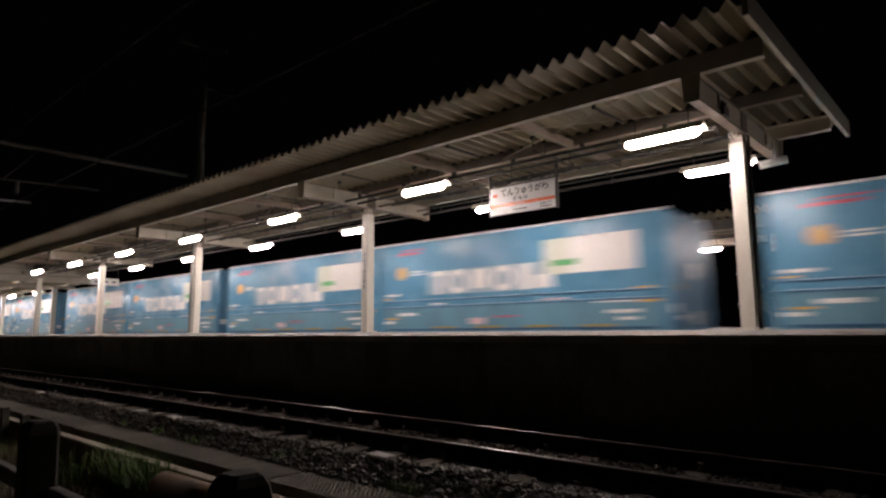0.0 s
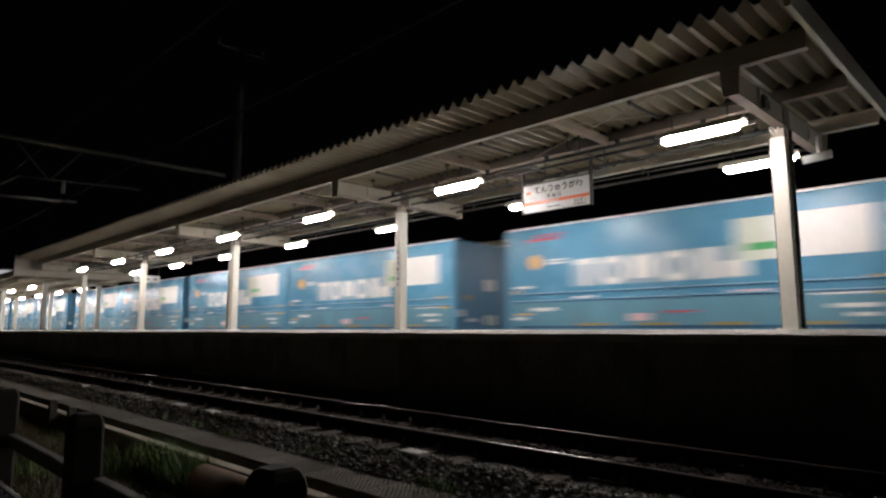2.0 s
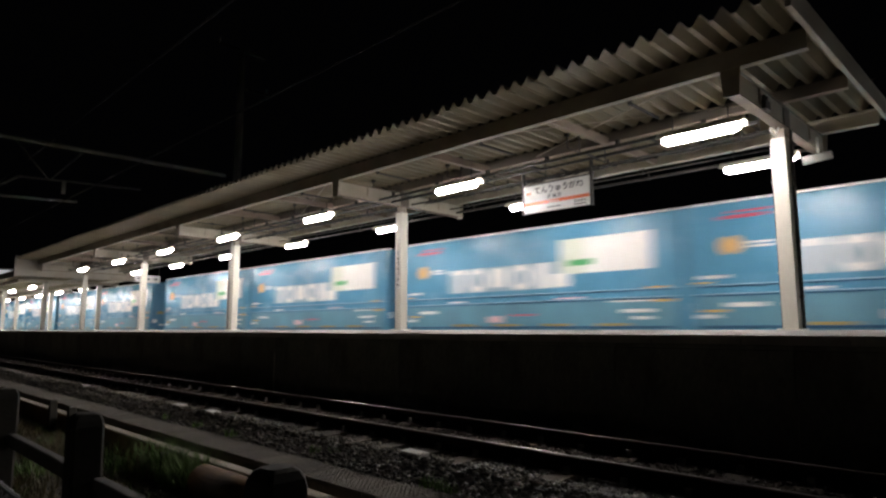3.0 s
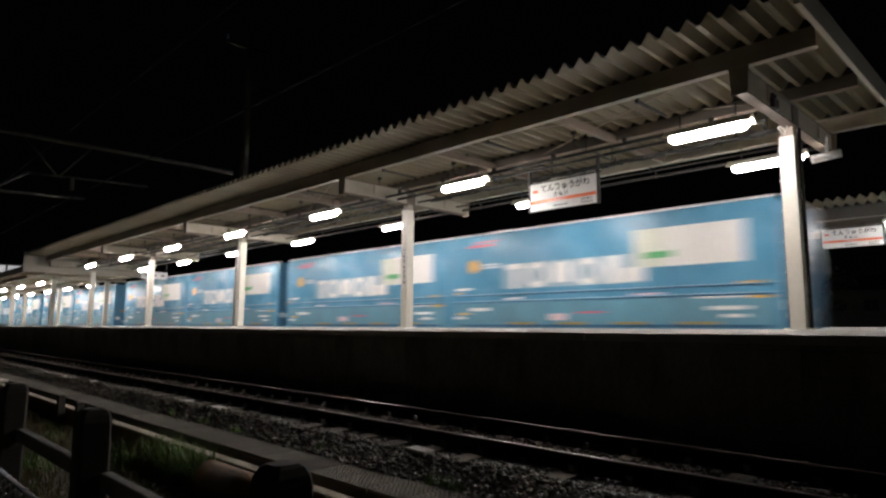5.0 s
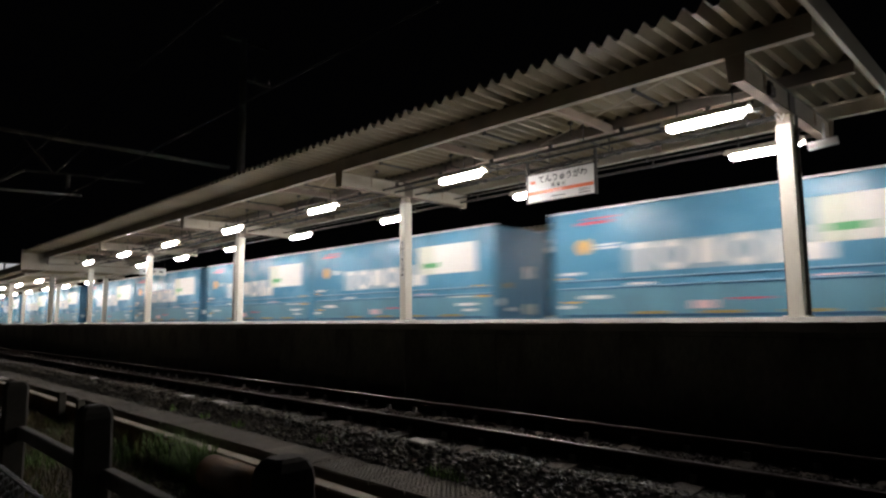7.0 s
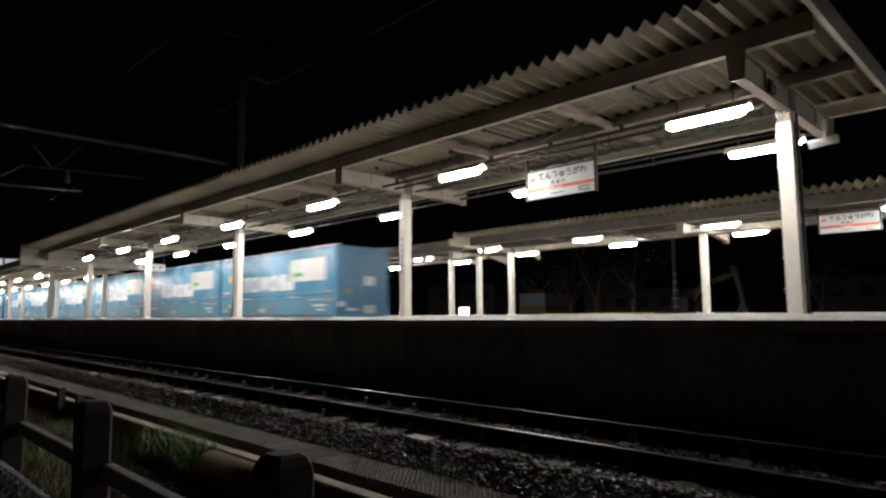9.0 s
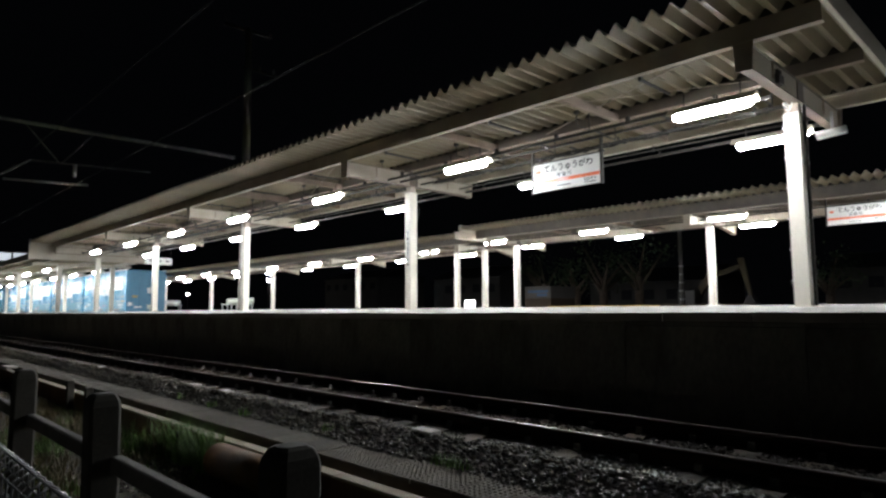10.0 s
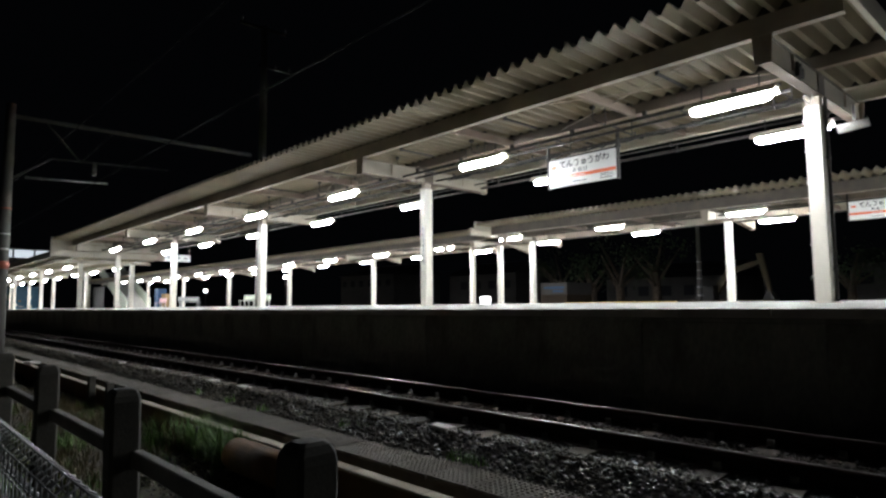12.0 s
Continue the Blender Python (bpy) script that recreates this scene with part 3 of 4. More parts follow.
part("loop", cable(B(), [(9.55 + 0.14 * math.cos(a / 8 * math.pi), 2.79, 3.97 + 0.045 * math.sin(a / 8 * math.pi)) for a in range(17)], 0.008, 6), WHITE, coil)
part("lead", cable(B(), [(9.69, 2.79, 3.97), (9.8, 2.8, 4.05), (9.86, 2.8, 4.13)], 0.008, 6), WHITE, coil)
for x, z in ((20.6, 4.02), (22.2, 3.95)):
    conduit(x, z, -6, 60, 0.025, "dark conduit pipe under the far canopy")
pipe = thing("downpipe", "grey rainwater downpipe beside a canopy column", "downpipe")
part("pipe", rod(B(), (10.02, 20.2, 1.13), (10.02, 20.2, 4.45), 0.042, 10), GALV, pipe)
for z in (1.9, 2.9, 3.6):
    part("bracket", box(B(), 9.95, 10.09, 20.0, 20.27, z, z + 0.04), GALV, pipe)
pipe = thing("cable_pipe", "black cable pipe strapped to a canopy column", "cable pipe")
part("pipe", rod(B(), (9.93, 2.943, 1.13), (9.93, 2.943, 3.95), 0.02, 8), DARKSTEEL, pipe)
for z in np.arange(1.5, 3.8, 0.45):
    part("strap", box(B(), 9.9, 9.96, 2.921, 2.967, float(z), float(z) + 0.025), GALV, pipe)
# Added black pipe stands in for the column's shaded right edge.
pipe = thing("cable_pipe", "black cable pipe strapped to a canopy column", "cable pipe")
part("pipe", rod(B(), (10.065, 2.708, 1.13), (10.065, 2.708, 4.1), 0.024, 8), DARKSTEEL, pipe)
for z in (1.6, 2.4, 3.2, 3.8):
    part("strap", box(B(), 10.035, 10.095, 2.682, 2.7335, z, z + 0.03), DARKSTEEL, pipe)
th = thing("security_camera", "white tubular security camera under the canopy crossbeam", "security camera", m=pose(11.15, 2.62, 3.9))
part("camera_body", rod(B(), (-0.05, 0.22, -0.06), (0.06, -0.18, 0.0), 0.065, 14), WHITE, th)
part("lens_ring", rod(B(), (-0.0535, 0.24, -0.063), (-0.05, 0.22, -0.06), 0.046, 14), INK, th)
part("bracket", box(B(), -0.02, 0.02, -0.02, 0.02, 0.05, 0.3), GALV, th)


# ---- station signs ----
def station_sign(m, label):
    """A hanging name board: x along the board, z up, its front towards -y."""
    th = thing("station_sign", label, "station sign", "hanging station name boards", m)
    part("board", box(B(), -0.765, 0.765, 0, 0.05, 0, 0.555, 0.006), SIGNWHITE, th, "white enamel board")
    part("red_band", box(B(), -0.757, 0.757, -0.005, -0.0005, 0.15, 0.215), SIGNRED, th)
    for sx in (-1, 1):
        h = part("hanger", box(B(), sx * 0.79 - 0.02, sx * 0.79 + 0.02, -0.005, 0.06, -0.02, 0.85), DARKSTEEL, th, "dark steel hanger")
        part("hook", box(B(), sx * 0.79 - 0.05, sx * 0.79 + 0.05, -0.01, 0.065, 0.56, 0.6), DARKSTEEL, h)
    part("top_rail", box(B(), -0.768, 0.768, 0.005, 0.045, 0.556, 0.585), DARKSTEEL, th)
    lettering("name_kana", "てんりゅうがわ", 0.162, INK, th, pose(0.06, -0.003, 0.425, 90))
    lettering("name_kanji", "天 竜 川", 0.095, INK, th, pose(-0.03, -0.003, 0.28, 90))
    lettering("name_latin", "Tenryugawa", 0.055, SIGNWHITE, th, pose(-0.05, -0.008, 0.18, 90))
    lettering("next_station", "はままつ", 0.065, INK, th, pose(0.55, -0.003, 0.1, 90))
    part("small_print", box(B(), 0.42, 0.68, -0.004, -0.0005, 0.035, 0.05), INK, th)
    part("small_print", box(B(), -0.2, 0.12, -0.004, -0.0005, 0.06, 0.075), INK, th)
    part("emblem", box(B(), -0.70, -0.58, -0.004, -0.0005, 0.37, 0.425, 0.0), SIGNRED, th)
    return th


station_sign(pose(10.0, 6.87, 3.45, 0, 0, -90), "white station name board with a vermilion band hanging under the canopy")
station_sign(pose(21.4, 4.56, 3.55, 0, 0, -90), "white station name board hanging under the far canopy")
nb = thing("direction_sign", "small white direction board hanging under the canopy", "direction sign", m=pose(10.72, 29.7, 3.27))
part("board", box(B(), -0.62, 0.55, 0, 0.06, 0, 0.32, 0.006), SIGNGREY, nb)
for k, (a, b) in enumerate(((-0.55, -0.2), (-0.1, 0.1), (0.3, 0.5))):
    part("writing_bar", box(B(), a * 0.85, b * 0.85, -0.004, -0.0005, 0.13, 0.2), INK, nb)
for sx in (-0.5, 0.5):
    part("hanger", rod(B(), (sx, 0.03, 0.36), (sx, 0.03, 0.72), 0.012, 6), DARKSTEEL, nb)
plate = thing("name_plate", "narrow white column plate with vertical lettering", "name plate", m=pose(9.893, 11.38, 2.1, 0, 0, -90))
part("plate", box(B(), -0.055, 0.055, 0, 0.004, 0, 0.95), SIGNWHITE, plate)
for k, ch in enumerate("てんりゅうがわ"):
    lettering("letter", ch, 0.1, INK, plate, pose(0, -0.003, 0.87 - 0.128 * k, 90))


# ---- fence beside the camera ----
def fence_post(y, tilt):
    th = thing("fence_post", "dark weathered concrete fence post with a chamfered top", "fence post", "old fence posts", pose(1.22, y, -0.72, 0, tilt, rng.uniform(-4, 4)))
    bm = B()
    h, w = 1.38, 0.087
    rings = [(0, w, w), (h - 0.075, w, w), (h - 0.04, w * 0.95, w * 0.9), (h - 0.012, w * 0.8, w * 0.72), (h, w * 0.62, w * 0.52)]
    loops = []
    for z, a, b in rings:
        c = 0.018
        loops.append([bm.verts.new((px, py, z)) for px, py in ((-a + c, -b), (a - c, -b), (a, -b + c), (a, b - c), (a - c, b), (-a + c, b), (-a, b - c), (-a, -b + c))])
    for l0, l1 in zip(loops, loops[1:]):
        for i in range(8):
            bm.faces.new((l0[i], l0[(i + 1) % 8], l1[(i + 1) % 8], l1[i]))
    bm.faces.new(loops[0][::-1])
    bm.faces.new(loops[-1])
    part("shaft", bm, POST, th)
    part("lower_block", box(B(), -0.09, 0.05, -0.07, 0.07, 0.0, 0.86, 0.012), POST, th)
    return th


P_Y = [2.07, 4.19, 6.41, 8.6, 10.8, 13.0, 15.2, -0.1]
for k, y in enumerate(P_Y):
    fence_post(y, (0.5, -0.6, 0.3, 0, 0.8, -0.5, 0.2, 0)[k])
P_S = sorted(P_Y)
for a, b in zip(P_S, P_S[1:]):
    r = tagged(new("fence_rail", mesh_of("fence_rail", box(B(), -0.035, 0.035, a + 0.084, b - 0.084, -0.1, 0, 0.012), POSTRAIL)), "grey concrete rail between two fence posts", "fence rail", "old fence rails")
    r.matrix_basis = pose(1.27, 0, 0.30 + rng.uniform(-0.01, 0.01))
for x, y, h, w in ((3.3, 13.4, 0.6, 0.06), (3.3, 12.2, 0.57, 0.06), (3.28, 8.15, 0.36, 0.05)):
    s = tagged(new("marker_post", mesh_of("marker_post", box(B(), -w, w, -w, w, 0, h, 0.012), POST)), "short dark marker post standing in the weeds", "marker post", "short marker posts")
    s.matrix_basis = pose(x, y, -0.73, 0, rng.uniform(-2, 2), rng.uniform(-5, 5))

vw = B()
cable(vw, [(0, 0, -0.72), (0, 0, 0.56), (-0.055, 0, 0.60), (-0.05, 0, 0.665), (-0.012, 0, 0.69), (0.03, 0, 0.665), (0.03, 0, 0.60), (0, 0, 0.57)], 0.0034, 5)
vwire = mesh_of("vertical_wire", vw, WIRE)
hw = mesh_of("horizontal_wire", rod(B(), (0, -1, 0), (0, 1, 0), 0.003, 5), WIRE)
for k in range(5):
    th = thing("mesh_fence_panel", "grey galvanised wire mesh fence panel with a rolled top", "mesh fence", "mesh fence panels", pose(0.45, -1.5 + 2.02 * k, 0))
    for j in range(27):
        piece("vertical_wire", vwire, th, pose(0, -0.975 + 0.075 * j, 0))
    for x, z in ((0.003, 0.5), (0.003, -0.35), (-0.055, 0.603), (-0.052, 0.66), (-0.012, 0.693), (0.03, 0.66), (0.03, 0.6)):
        piece("horizontal_wire", hw, th, pose(x, 0, z))
    part("post", rod(B(), (0.035, -1.0, -0.72), (0.035, -1.0, 0.6), 0.02, 10), GALV, th)


# ---- weeds ----
def tuft(name, spots, material, label, seed):
    r = random.Random(seed)
    bm = B()
    for cx, cy, rad, n, hh in spots:
        if 2.2 < cx < 3.25 and 5.2 < cy < 8.3 and seed < 3:
            n //= 6  # bare gravel patch
        for _ in range(n):
            a, d = r.uniform(0, 2 * math.pi), rad * math.sqrt(r.random())
            x, y = cx + d * math.cos(a), cy + d * math.sin(a) * 1.6
            h, lean, b = hh * r.uniform(0.45, 1.1), r.uniform(0.1, 0.6) * hh, r.uniform(0, 2 * math.pi)
            w = r.uniform(0.004, 0.009)
            dx, dy = math.cos(b), math.sin(b)
            prev = None
            for t in (0, 0.4, 0.75, 1.0):
                px, py, pz = x + dx * lean * t * t, y + dy * lean * t * t, -0.73 + h * (t - 0.25 * t * t)
                ww = w * (1 - t * 0.95)
                cur = (bm.verts.new((px - dy * ww, py + dx * ww, pz)), bm.verts.new((px + dy * ww, py - dx * ww, pz)))
                if prev:
                    bm.faces.new((prev[0], prev[1], cur[1], cur[0]))
                prev = cur
    me = bpy.data.meshes.new(name)
    bm.to_mesh(me)
    bm.free()
    me.materials.append(material)
    return tagged(new(name, me), label, "weeds", kind="stuff")


r5 = random.Random(12)
tuft("weeds", [(3.3, 7.9, 0.2, 330, 0.7), (3.34, 8.5, 0.2, 300, 0.68), (3.27, 7.3, 0.16, 300, 0.74), (3.38, 6.9, 0.06, 60, 0.55), (3.1, 9.0, 0.35, 150, 0.55)]
     + [(r5.uniform(0.8, 3.2), r5.uniform(3, 14), r5.uniform(0.12, 0.35), 70, r5.uniform(0.15, 0.38)) for _ in range(48)]
     + [(3.2, 2.6 + 0.32 * k, 0.14, 45, 0.34) for k in range(7)], GRASS, "tuft of green grass growing against the kerb", 1)
tuft("weeds", [(3.3, 8.6, 0.3, 200, 0.5), (3.25, 4.2, 0.2, 200, 0.4), (3.25, 3.4, 0.2, 200, 0.4), (2.6, 11, 0.6, 260, 0.4), (2.2, 13.5, 0.8, 260, 0.4), (3.0, 10.5, 0.4, 200, 0.5)]
     + [(r5.uniform(0.7, 3.2), r5.uniform(2.5, 17), r5.uniform(0.15, 0.45), 80, r5.uniform(0.12, 0.4)) for _ in range(60)], DRYGRASS, "dry yellowish weeds on the soil beside the fence", 2)
r7 = random.Random(8)
ballast_weeds = [(r7.uniform(4.2, 4.5), r7.uniform(2, 11), 0.06, 22, 0.0) for _ in range(9)]
bw = tuft("weeds", [(x, y, 0.07, 26, 0.16) for x, y, *_ in ballast_weeds], GRASS, "small green weeds at the edge of the ballast", 3)
bw.location.z = 0.42

# ---- catenary ----
mast = thing("catenary_mast", "tall concrete catenary mast rising above the canopy roof", "catenary mast", m=pose(12.05, 24.15, 1.12))
part("shaft", rod(B(), (0, 0, 0), (0, 0, 12.0), 0.19, 14, 0.13), POLECON, mast)
part("cross_arm", box(B(), -1.1, 1.1, -0.05, 0.05, 11.85, 11.95), DARKSTEEL, mast)
part("cross_arm", box(B(), -0.2, 1.3, -0.05, 0.05, 10.2, 10.28), DARKSTEEL, mast)
for x, z in ((-1.0, 11.95), (1.0, 11.95), (0.55, 10.28), (1.2, 10.28)):
    part("insulator", rod(B(), (x, 0, z), (x, 0, z + 0.22), 0.05, 8), POLECON, mast)
pole = thing("catenary_pole", "grey catenary pole with red and white bands beside the track", "catenary pole", m=pose(3.35, 25.0, -0.6))
part("shaft", rod(B(), (0, 0, 0), (0, 0, 8.65), 0.17, 14, 0.15), POLEDARK, pole)
for z, h, m in ((3.7, 0.04, WHITE), (4.2, 0.04, WHITE), (3.07, 0.25, BROWNRED), (5.05, 0.05, BROWNRED)):
    part("band", rod(B(), (0, 0, z), (0, 0, z + h), 0.176, 14), m, pole, "reflective band")
beam = thing("catenary_beam", "steel portal beam spanning the tracks between two masts", "catenary beam", m=pose(3.35, 25.0, 7.45))
part("chord", rod(B(), (0.1, 0, 0.2), (8.6, 0, 0.2), 0.075, 8), POLECON, beam)
part("lower_chord", rod(B(), (1.25, 0, -1.1), (5.2, 0, -0.95), 0.035, 8), POLEDARK, beam)
part("end_brace", rod(B(), (0.1, 0, -1.95), (1.25, 0, -1.1), 0.035, 8), POLEDARK, beam)
part("bracket_arm", rod(B(), (0.5, 0, -1.85), (3.05, 0, -1.75), 0.04, 8), GALV, beam)
part("insulator", rod(B(), (2.6, 0, -1.5), (2.6, 0, -1.05), 0.07, 8), POLECON, beam)
part("diagonal", rod(B(), (1.0, 0, 0.2), (2.1, 0, -1.05), 0.025, 8), POLEDARK, beam)
part("diagonal", rod(B(), (3.2, 0, 0.2), (2.2, 0, -1.05), 0.025, 8), POLEDARK, beam)
for x, z in ((5.0, 7.2), (5.61, 5.4), (12.6, 10.7), (14.57, 6.1)):
    w = thing("overhead_wire", "thin grey overhead line wire above the tracks", "wire", "overhead wires")
    part("wire", rod(B(), (x, -10, z), (x, 140, z), 0.014, 5), DARKSTEEL, w)

# ---- footbridge and stairs ----
fb = thing("footbridge", "enclosed station footbridge with a lit window band", "footbridge", m=pose(0, 84, 0.55))
part("deck", box(B(), 4, 20.4, -1.3, 1.3, 5.3, 5.7), DUSK, fb)
part("wall", box(B(), 4, 20.4, -1.3, -1.2, 5.7, 6.25), DUSK, fb)
part("roof", box(B(), 3.8, 20.6, -1.5, 1.5, 7.15, 7.35, 0.03), DUSK, fb)
for k in range(8):
    wd = part("window", box(B(), 4.1 + 2 * k, 5.9 + 2 * k, -1.28, -1.24, 6.27, 7.13), WINGLOW, fb, "lit frosted window")
    part("mullion", box(B(), 5.92 + 2 * k, 6.08 + 2 * k, -1.3, -1.2, 6.25, 7.15), DUSK, wd)
for x in (9.9, 19.6):
    part("pier", box(B(), x - 0.3, x + 0.3, -0.9, 0.9, 0.4, 5.3), CREAM, fb)
st = thing("stairway", "covered stairway with white side panels rising to the footbridge", "stairs", m=pose(21.6, 71, 1.15))
for sx in (-1.2, 1.2):
    part("side_panel", prism(B(), [(0, 0), (1.2, 0), (11, 4.2), (11, 5.2), (0, 1.0)], sx - 0.04, sx + 0.04, "x"), PALE, st, "white stair side panel")
for k in range(24):
    part("step", box(B(), -1.16, 1.16, 0.5 + 0.43 * k, 0.95 + 0.43 * k, 0.172 * k, 0.172 * (k + 1)), CONCRETE, st)

# ---- things on the platforms ----


def bench(m, label, paint=PALE):
    th = thing("bench", label, "bench", "platform benches", m)
    part("seat", box(B(), -0.25, 0.25, -0.9, 0.9, 0.4, 0.45, 0.015), paint, th)
    part("backrest", box(B(), 0.2, 0.26, -0.9, 0.9, 0.5, 0.85, 0.015), paint, th)
    for y in (-0.75, 0.75):
        for x in (-0.18, 0.2):
            part("leg", box(B(), x - 0.03, x + 0.03, y - 0.03, y + 0.03, 0, 0.4), GALV, th)
    return th


bench(pose(21.4, 42.6, 1.19), "pale platform bench on the far platform")
bench(pose(21.4, 45.0, 1.19), "pale platform bench on the far platform")
bench(pose(20.9, 55, 1.19, 0, 0, 90), "grey platform bench near the far canopy columns", SIGNGREY)
bench(pose(21.0, 62.5, 1.19), "pink platform bench near the stairs", PINK)
vm = thing("vending_machine", "blue drinks vending machine on the far platform", "vending machine", m=pose(21.8, 64.9, 1.19))
part("cabinet", box(B(), -0.4, 0.4, -0.5, 0.5, 0.0, 1.83, 0.02), MACHINE, vm)
part("display_window", box(B(), -0.412, -0.4, -0.42, 0.42, 0.95, 1.7), MACHINE, vm)
part("delivery_flap", box(B(), -0.412, -0.4, -0.4, 0.4, 0.2, 0.4), DEEPBLUE, vm)
bx = thing("storage_box", "brown wooden storage box beside the vending machine", "storage box", m=pose(21.8, 62.9, 1.19))
part("body", box(B(), -0.4, 0.4, -0.6, 0.6, 0, 1.25, 0.02), BOARDS, bx)
part("lid", box(B(), -0.43, 0.43, -0.63, 0.63, 1.251, 1.3, 0.01), BOARDS, bx)
sc = thing("slatted_screen", "grey slatted screen beside the station stairs", "screen", m=pose(20.5, 82, 1.19))
part("frame", box(B(), -0.03, 0.03, -2.3, 2.3, 2.3, 2.42), GALV, sc)
for k in range(12):
    part("slat", box(B(), -0.02, 0.02, -2.25 + 0.4 * k, -2.02 + 0.4 * k, 0, 2.299), SIGNGREY, sc)
cb = thing("marker_light", "small white light box glowing beyond the platform", "marker light", m=pose(27.5, 26.0, -0.8))
part("stand", box(B(), -0.05, 0.05, -0.05, 0.05, 0, 2.0), GALV, cb)
part("light_box", box(B(), -0.2, 0.2, -0.3, 0.2, 2.0, 2.45, 0.03), glow("marker_glow", (1, 1, 1), 3.0), cb)
for x, y, z in ((60, 148, 5.5), (62, 113.5, 7.5)):
    sp = thing("street_lamp", "distant lit street lamp on a thin post", "street lamp", "distant street lamps", pose(x, y, -0.72))
    part("post", rod(B(), (0, 0, 0), (0, 0, z), 0.07, 8), DARKSTEEL, sp)
    part("lantern", rod(B(), (0, 0, z), (0, 0, z + 0.5), 0.3, 10), FARGLOW, sp)

# ---- yard beyond the far platform ----
ex = thing("excavator", "parked excavator with a raised arm in the dark yard", "excavator", m=pose(45, 17.9, -0.8))
part("body", box(B(), -1.0, 1.0, 1.6, 4.2, 0.9, 2.2, 0.12), DULLYELLOW, ex)
cabp = part("cab", box(B(), -1.0, 0.0, 1.6, 3.0, 2.0, 3.2, 0.1), DARKSTEEL, ex)
part("boom", prism(B(), [(2.2, 1.9), (2.7, 1.9), (1.0, 4.3), (-1.2, 4.85), (-1.2, 4.55), (0.7, 3.9)], -0.2, 0.2, "x"), DULLYELLOW, ex)
part("stick", prism(B(), [(-1.45, 5.3), (-1.05, 5.3), (-1.75, 2.6), (-1.95, 2.6)], -0.16, 0.16, "x"), DULLYELLOW, ex)
part("bucket", prism(B(), [(-1.75, 2.7), (-1.95, 2.7), (-2.3, 2.1), (-1.9, 1.8), (-1.4, 2.1)], -0.4, 0.4, "x"), DARKSTEEL, ex)
for x in (-0.9, 0.9):
    part("crawler_track", box(B(), x - 0.25, x + 0.25, 1.3, 4.5, 0, 0.8, 0.2), DARKSTEEL, ex)
tk = thing("yard_hut", "blue and brown site hut with a faded sign", "hut", m=pose(36, 26.2, -0.72))
part("lower_wall", box(B(), 0, 3, 0, 2.3, 0, 2.55, 0.03), BROWN, tk)
part("upper_wall", box(B(), 0, 3, 0, 2.3, 2.552, 3.4, 0.03), DUSK, tk)
for k, (a, b, z) in enumerate(((0.2, 2.0, 2.95), (0.3, 1.2, 2.7))):
    part("writing_bar", box(B(), -0.012, -0.002, a, b, z, z + 0.18), MACHINE, tk)
for k in range(5):
    yb = tagged(new("barrier", mesh_of("barrier", box(B(), -0.25, 0.25, -1.3, 1.3, 0, 0.75, 0.06), YELLOW if k < 3 else BROWN)), "low yellow-brown yard barrier", "barrier", "yard barriers")
    yb.matrix_basis = pose(36, 25.0 - 2.75 * k, 0.55)
    base = tagged(new("barrier_plinth", mesh_of("barrier_plinth", box(B(), -0.4, 0.4, -1.36, 1.36, -1.28, -0.002, 0.02), DUSK)), "concrete plinth under a yard barrier", "plinth", "yard plinths")
    base.matrix_basis = pose(36, 25.0 - 2.75 * k, 0.55)
for x, y, h in ((37, 17.2, 7.5),):
    up = thing("utility_pole", "thin grey utility pole with clamps in the yard", "utility pole", "yard poles", pose(x, y, -0.72))
    part("shaft", rod(B(), (0, 0, 0), (0, 0, h), 0.14, 10, 0.1), DUSK, up)
    for k in range(6):
        part("clamp", rod(B(), (0, 0, 1.8 + 0.5 * k), (0, 0, 1.87 + 0.5 * k), 0.15, 10), GALV, up)


def tree(x, y, h, seed):
    r = random.Random(seed)
    th = thing("tree", "dim leafy tree at the edge of the dark yard", "tree", "yard trees", pose(x, y, -0.72))
    bm = B()
    rod(bm, (0, 0, 0), (0.1, 0.1, h * 0.55), 0.42, 9, 0.3)
    tips = []
    for k in range(7):
        a = k * 2.4 + r.random()
        p = Vector((0.1, 0.1, h * r.uniform(0.35, 0.55)))
        q = p + Vector((math.cos(a) * h * 0.25, math.sin(a) * h * 0.25, h * r.uniform(0.15, 0.4)))
        rod(bm, p, q, 0.16, 6, 0.06)
        tips.append(q)
    part("trunk", bm, BARK, th)
    lf = B()
    for q in tips:
        for _ in range(70):
            c = q + Vector((r.gauss(0, 0.6), r.gauss(0, 0.6), r.gauss(0, 0.45)))
            u, v = Vector((r.uniform(-1, 1), r.uniform(-1, 1), r.uniform(-1, 1))).normalized() * 0.13, Vector((r.uniform(-1, 1), r.uniform(-1, 1), r.uniform(-1, 1))).normalized() * 0.08
            lf.faces.new([lf.verts.new(c + w) for w in (-u, -v, u, v)])
    me = bpy.data.meshes.new("crown")
    lf.to_mesh(me)
    lf.free()
    me.materials.append(LEAF)
    ob = new("crown", me)
    ob.parent = th
    return th


for k, (x, y, h) in enumerate(((47, 31.4, 6.5), (47, 28.7, 8), (47, 25.4, 8), (54, 40, 8), (56, 14, 6))):
    tree(x, y, h, 20 + k)
